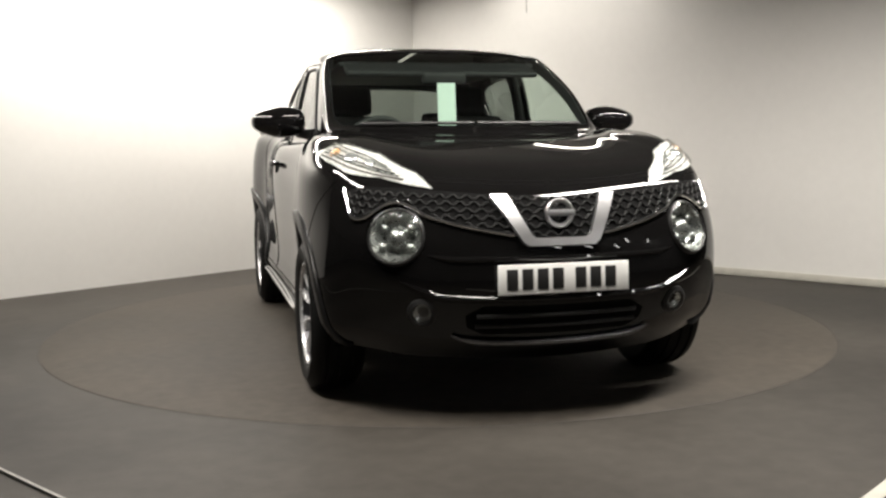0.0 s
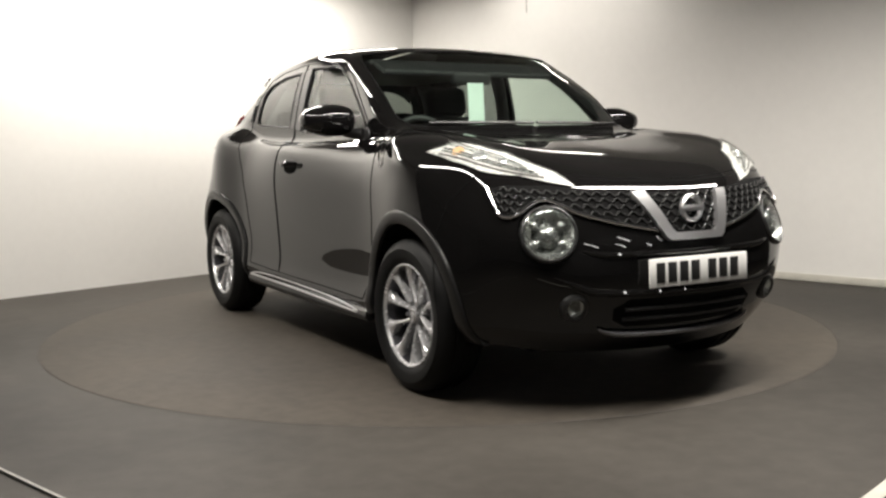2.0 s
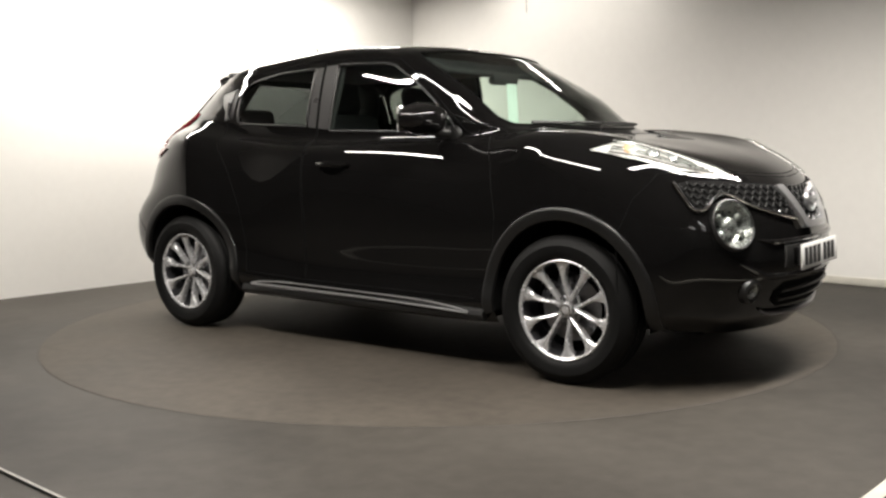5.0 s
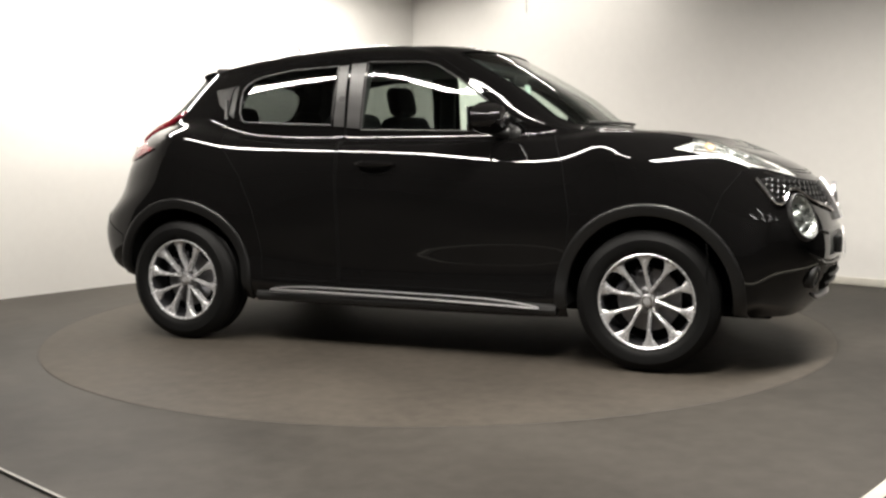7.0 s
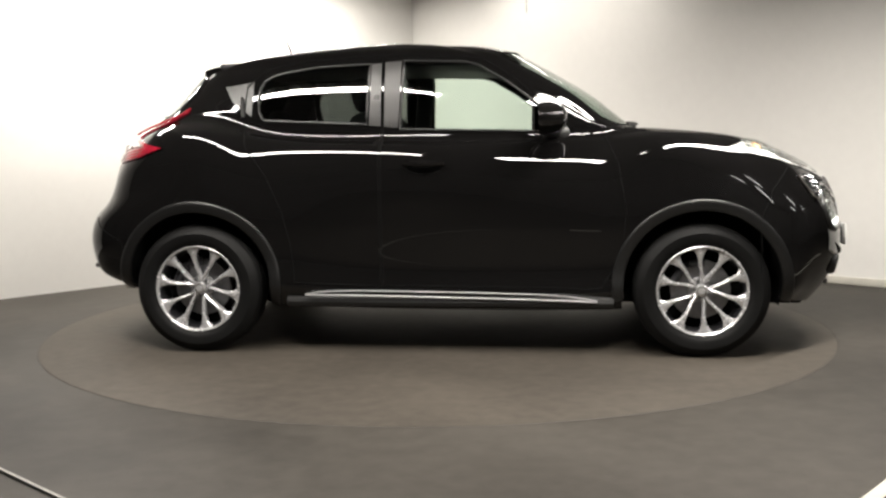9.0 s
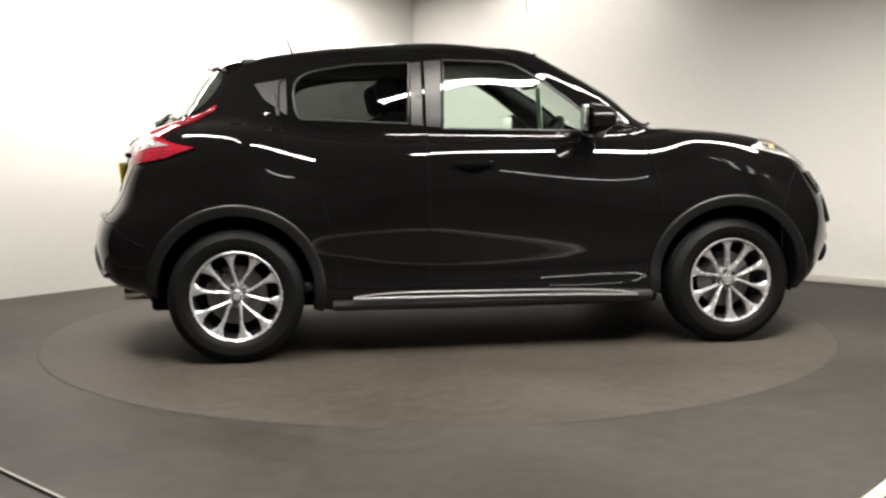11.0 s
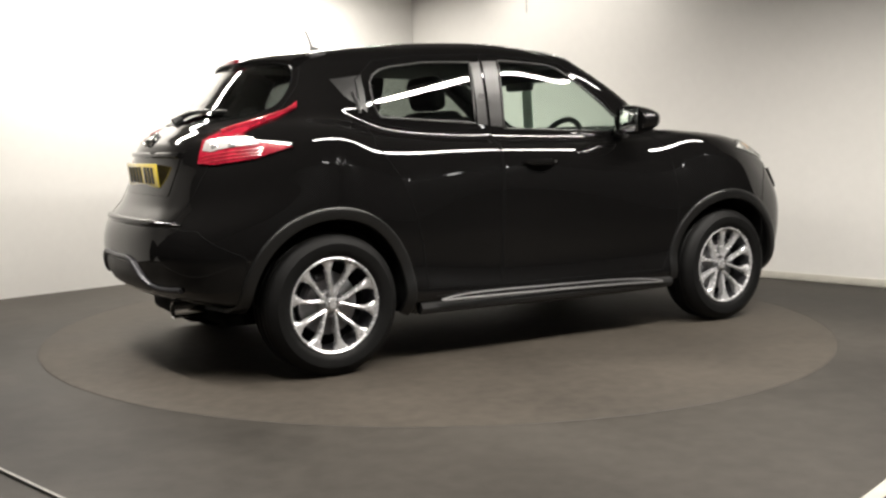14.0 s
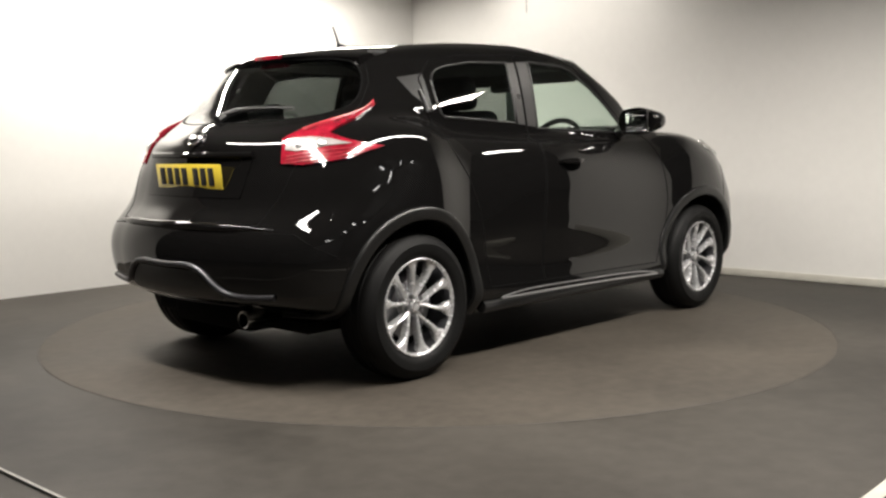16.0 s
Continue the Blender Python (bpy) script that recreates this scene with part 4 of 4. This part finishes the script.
recess = patch("plate_recess", [(-.37, .825), (-.40, 1.005), (.40, 1.005), (.37, .825)], "yz", TAIL, PAINT, car, 0.003, 0.01, step=0.04, label="dark recess round the rear number plate")[0]
number_plate(-1.878, .918, 6, -90, PLATE_Y, "rear_number_plate", "yellow rear number plate with dark characters")
P = on_body([(y, 1.012) for y in np.linspace(-.40, .40, 21)], "yz", TAIL, 0.006)
part("tailgate_grip", sweep(bmesh.new(), P, 0.014, 10), PAINT, car, "black grip strip over the plate")
p, n = spot((-.001, 1.085), "yz", TAIL, 1)
m = facing(p, (n[0], 0, n[2]), -0.006)
rb = part("rear_badge", lathe(bmesh.new(), [(.034, .0), (.037, -.006), (.042, -.008), (.047, -.004), (.047, .006), (.034, .006)], 40, m, closed=True), CHROME, car, "chrome ring badge with a bar")
bm = bmesh.new()
box(bm, .10, .010, .018, m @ Matrix.Translation((0, -.004, 0)), .003)
part("badge_bar", bm, CHROME, rb)
P = on_body(smooth_loop([(-.64, .425), (-.40, .425), (-.24, .53), (0, .535), (.24, .53), (.40, .425), (.64, .425)], 6, False), "yz", TAIL, 0.005)
part("bumper_trim", sweep(bmesh.new(), P, 0.013, 10), ALLOY_DARK, car, "grey stepped trim on the rear bumper")
patch("rear_diffuser", [(-.38, .36), (-.36, .415), (-.23, .515), (.23, .515), (.36, .415), (.38, .36)], "yz", TAIL, SATIN, car, 0.003, 0.01, step=0.04, label="textured black lower bumper")
# tailgate ledge over the bumper
P = on_body([(y, .705) for y in np.linspace(-.62, .62, 25)], "yz", TAIL, 0.0)
part("bumper_ledge", sweep(bmesh.new(), P, [0.003 + 0.017 * min(1.0, min(i, 24 - i) / 5) for i in range(25)], 12), PAINT, car)

# roof spoiler with the high brake light
bm = bmesh.new()
rows = []
for k in range(25):
    y = -.53 + 1.06 * k / 24
    a = abs(y) / .53
    tip = -1.415 + .11 * a ** 2.6
    zt = 1.478 - .022 * a ** 2
    xr = -1.17 - .02 * a
    uvr = locate([(xr, y if y < 0 else -y)], "xy", (6, 11), (9.5, 13))
    z0 = S(uvr[:, 0], uvr[:, 1])[0][2] + .002
    sec = [(xr, z0), ((xr + tip) / 2, (z0 + zt) / 2 + .006), (tip + .01, zt + .002), (tip, zt - .008), (tip + .014 + .03 * a ** 8, zt - .018 - .085 * a ** 8), (-1.30 + .02 * a, zt - .045 - .07 * a ** 8), (xr - .03, z0 - .05 - .05 * a ** 8)]
    rows.append([bm.verts.new((x, y, z)) for x, z in sec])
for A, B in zip(rows, rows[1:]):
    for j in range(7):
        bm.faces.new((A[j], A[(j + 1) % 7], B[(j + 1) % 7], B[j]))
bm.faces.new(rows[0])
bm.faces.new(rows[-1])
sp = part("roof_spoiler", bm, PAINT, car, "black roof spoiler")
bm = bmesh.new()
box(bm, .022, .20, .020, Matrix.Translation((-1.411, 0, 1.474)), .004)
part("brake_light", bm, RED, sp, "red high-level brake light")
# rear wiper, antenna, exhaust
bm = bmesh.new()
wp = on_body([(-.005, 1.185), (-.06, 1.205), (-.16, 1.213), (-.28, 1.213), (-.40, 1.207)], "yz", TAIL, 0.014)
sweep(bm, wp, [.016, .013, .009, .007, .005], 8)
sweep(bm, on_body([(-.005, 1.16), (-.005, 1.185)], "yz", TAIL, 0.012), [.022, .018], 10)
part("rear_wiper", bm, CLADDING, car, "black rear wiper arm")
bm = bmesh.new()
sweep(bm, [(-.92, 0, 1.542), (-.95, 0, 1.556), (-.968, 0, 1.568)], [.022, .018, .008], 10)
sweep(bm, [(-.96, 0, 1.56), (-.975, 0, 1.605), (-.998, 0, 1.655)], [.007, .0055, .004], 8)
part("antenna", bm, SATIN, car, "short black roof antenna")
bm = bmesh.new()
lathe(bm, [(.0, .05), (.03, .05), (.033, -.06), (.038, -.062), (.038, .08), (.03, .1)], 28, Matrix.Translation((-1.80, -.36, .295)) @ Matrix.Rotation(radians(-90), 4, "Z"))
part("exhaust_pipe", bm, CHROME, car, "chrome exhaust tip under the bumper")
bm = bmesh.new()
box(bm, .28, .62, .13, Matrix.Translation((-1.62, .05, .27)), .04, 3)
part("silencer", bm, DARK, car)

# front wipers along the foot of the windscreen
for y0, y1 in ((-.55, -.02), (.0, .55)):
    uu = locate([(-abs(y), 1.135) for y in np.linspace(y0, y1, 12)], "yz", (0, 3.2), (7.6, 9))
    P = S(uu[:, 0], uu[:, 1]) + normals(uu[:, 0], uu[:, 1]) * .016
    P[:, 1] = np.linspace(y0, y1, 12)
    part("wiper", sweep(bmesh.new(), P, .008, 8), SATIN, car, "black windscreen wiper")


# ---- inside the car ----
def rounded(name, sx, sy, sz, m, material, parent, bevel, label=""):
    return part(name, box(bmesh.new(), sx, sy, sz, m, bevel, 4), material, parent, label)


bm = bmesh.new()
box(bm, .46, 1.34, .22, pose(.74, 0, .965, 0, -6, 0), .06, 4)
box(bm, .24, .46, .10, pose(.60, -.36, 1.07, 0, -10, 0), .04, 4)
part("dashboard", bm, TRIM, car, "black plastic dashboard")
rounded("floor_pan", 2.2, 1.40, .06, pose(-.25, 0, .34), TRIM, car, .02)
rounded("parcel_shelf", .50, 1.18, .03, pose(-1.22, 0, 1.08), TRIM, car, .01)
rounded("centre_console", .9, .22, .26, pose(.25, 0, .56), TRIM, car, .05)
M = pose(.40, -.36, 1.02, 0, -64, 0)
bm = bmesh.new()
sweep(bm, [M @ Vector((.185 * math.cos(a), .185 * math.sin(a), 0)) for a in np.linspace(0, 2 * math.pi, 40, endpoint=False)], .016, 10, True)
sw = part("steering_wheel", bm, TRIM, car, "black steering wheel on the right-hand side")
bm = bmesh.new()
box(bm, .13, .16, .05, M @ Matrix.Translation((0, 0, -.02)), .02, 3)
for a in (0, 90, 180):
    box(bm, .12, .03, .02, M @ Matrix.Rotation(radians(a + 90), 4, "Z") @ Matrix.Translation((.12, 0, -.01)), .006)
part("steering_boss", bm, TRIM, sw)
for y in (-.36, .36):
    st = rounded("front_seat", .52, .50, .17, pose(-.08, y, .60, 0, -8, 0), CLOTH, car, .06, "black cloth front seat")
    rounded("seat_back", .15, .50, .62, pose(-.38, y, .92, 0, -16, 0), CLOTH, st, .06)
    rounded("headrest", .10, .27, .18, pose(-.475, y, 1.315, 0, -12, 0), CLOTH, st, .045)
    bm = bmesh.new()
    for e in (-.06, .06):
        sweep(bm, [(-.45, y + e, 1.16), (-.47, y + e, 1.27)], .007, 8)
    part("headrest_posts", bm, STEEL, st)
rs = rounded("rear_seat", .48, 1.28, .16, pose(-.78, 0, .62, 0, -6, 0), CLOTH, car, .06, "black cloth rear bench")
rounded("seat_back", .14, 1.28, .52, pose(-1.08, 0, .90, 0, -18, 0), CLOTH, rs, .05)
for y in (-.38, .38):
    rounded("headrest", .09, .25, .13, pose(-1.15, y, 1.205, 0, -12, 0), CLOTH, rs, .04)
rounded("rear_view_mirror", .05, .24, .07, pose(.40, 0, 1.40, 0, 8, 0), TRIM, car, .02, "rear-view mirror behind the windscreen")
for s in (-1, 1):
    rounded("door_card", 1.05, .04, .55, pose(.22, s * .715, .76), TRIM, car, .015)
    rounded("door_card", .60, .04, .55, pose(-.62, s * .715, .78), TRIM, car, .015)
rounded("hanging_card", .004, .098, .25, pose(.459, -.002, 1.246, 0, -4, 0), PAPER, car, .001, "pale green card hung behind the windscreen")

bm = bmesh.new()
box(bm, 1.52, 1.08, .03, pose(-.46, 0, 1.475, 0, 0, 0), .014, 3)
box(bm, .16, 1.04, .03, pose(.34, 0, 1.447, 0, 24, 0), .012, 3)
part("headlining", bm, TRIM, car, "dark roof lining")
for s in (-1, 1):
    for nm, uvs, r in (("a_pillar_trim", [(3.6, 8.2), (3.6, 9.2), (3.6, 10.3), (3.7, 11.0)], .034),
                       ("b_pillar_trim", [(6.12, 6.5), (6.12, 8.2), (6.12, 9.4), (6.14, 10.7)], .055),
                       ("c_pillar_trim", [(7.9, 6.6), (7.95, 8.2), (8.0, 9.4), (8.1, 10.6)], .085)):
        q = smooth_loop(uvs, 4, False)
        P = (S(q[:, 0], q[:, 1]) - normals(q[:, 0], q[:, 1]) * (r * .55 + .012)) * [1, -s, 1]
        part(nm, sweep(bmesh.new(), P, r, 10, flat=.5, up=(0, 1, 0)), TRIM, car)



def motions():
    rate, start = 7.6253, -75.10
    rows_car, rows_table = [], []
    for k in range(33):
        t = k * 0.5
        turn = Matrix.Rotation(radians(start + rate * t), 4, "Z")
        rows_car.append((t, turn @ Matrix.Translation((0.138, -0.094, 0.004))))
        rows_table.append((t, turn))
    walk(car, rows_car)
    walk(turntable, rows_table)


motions()
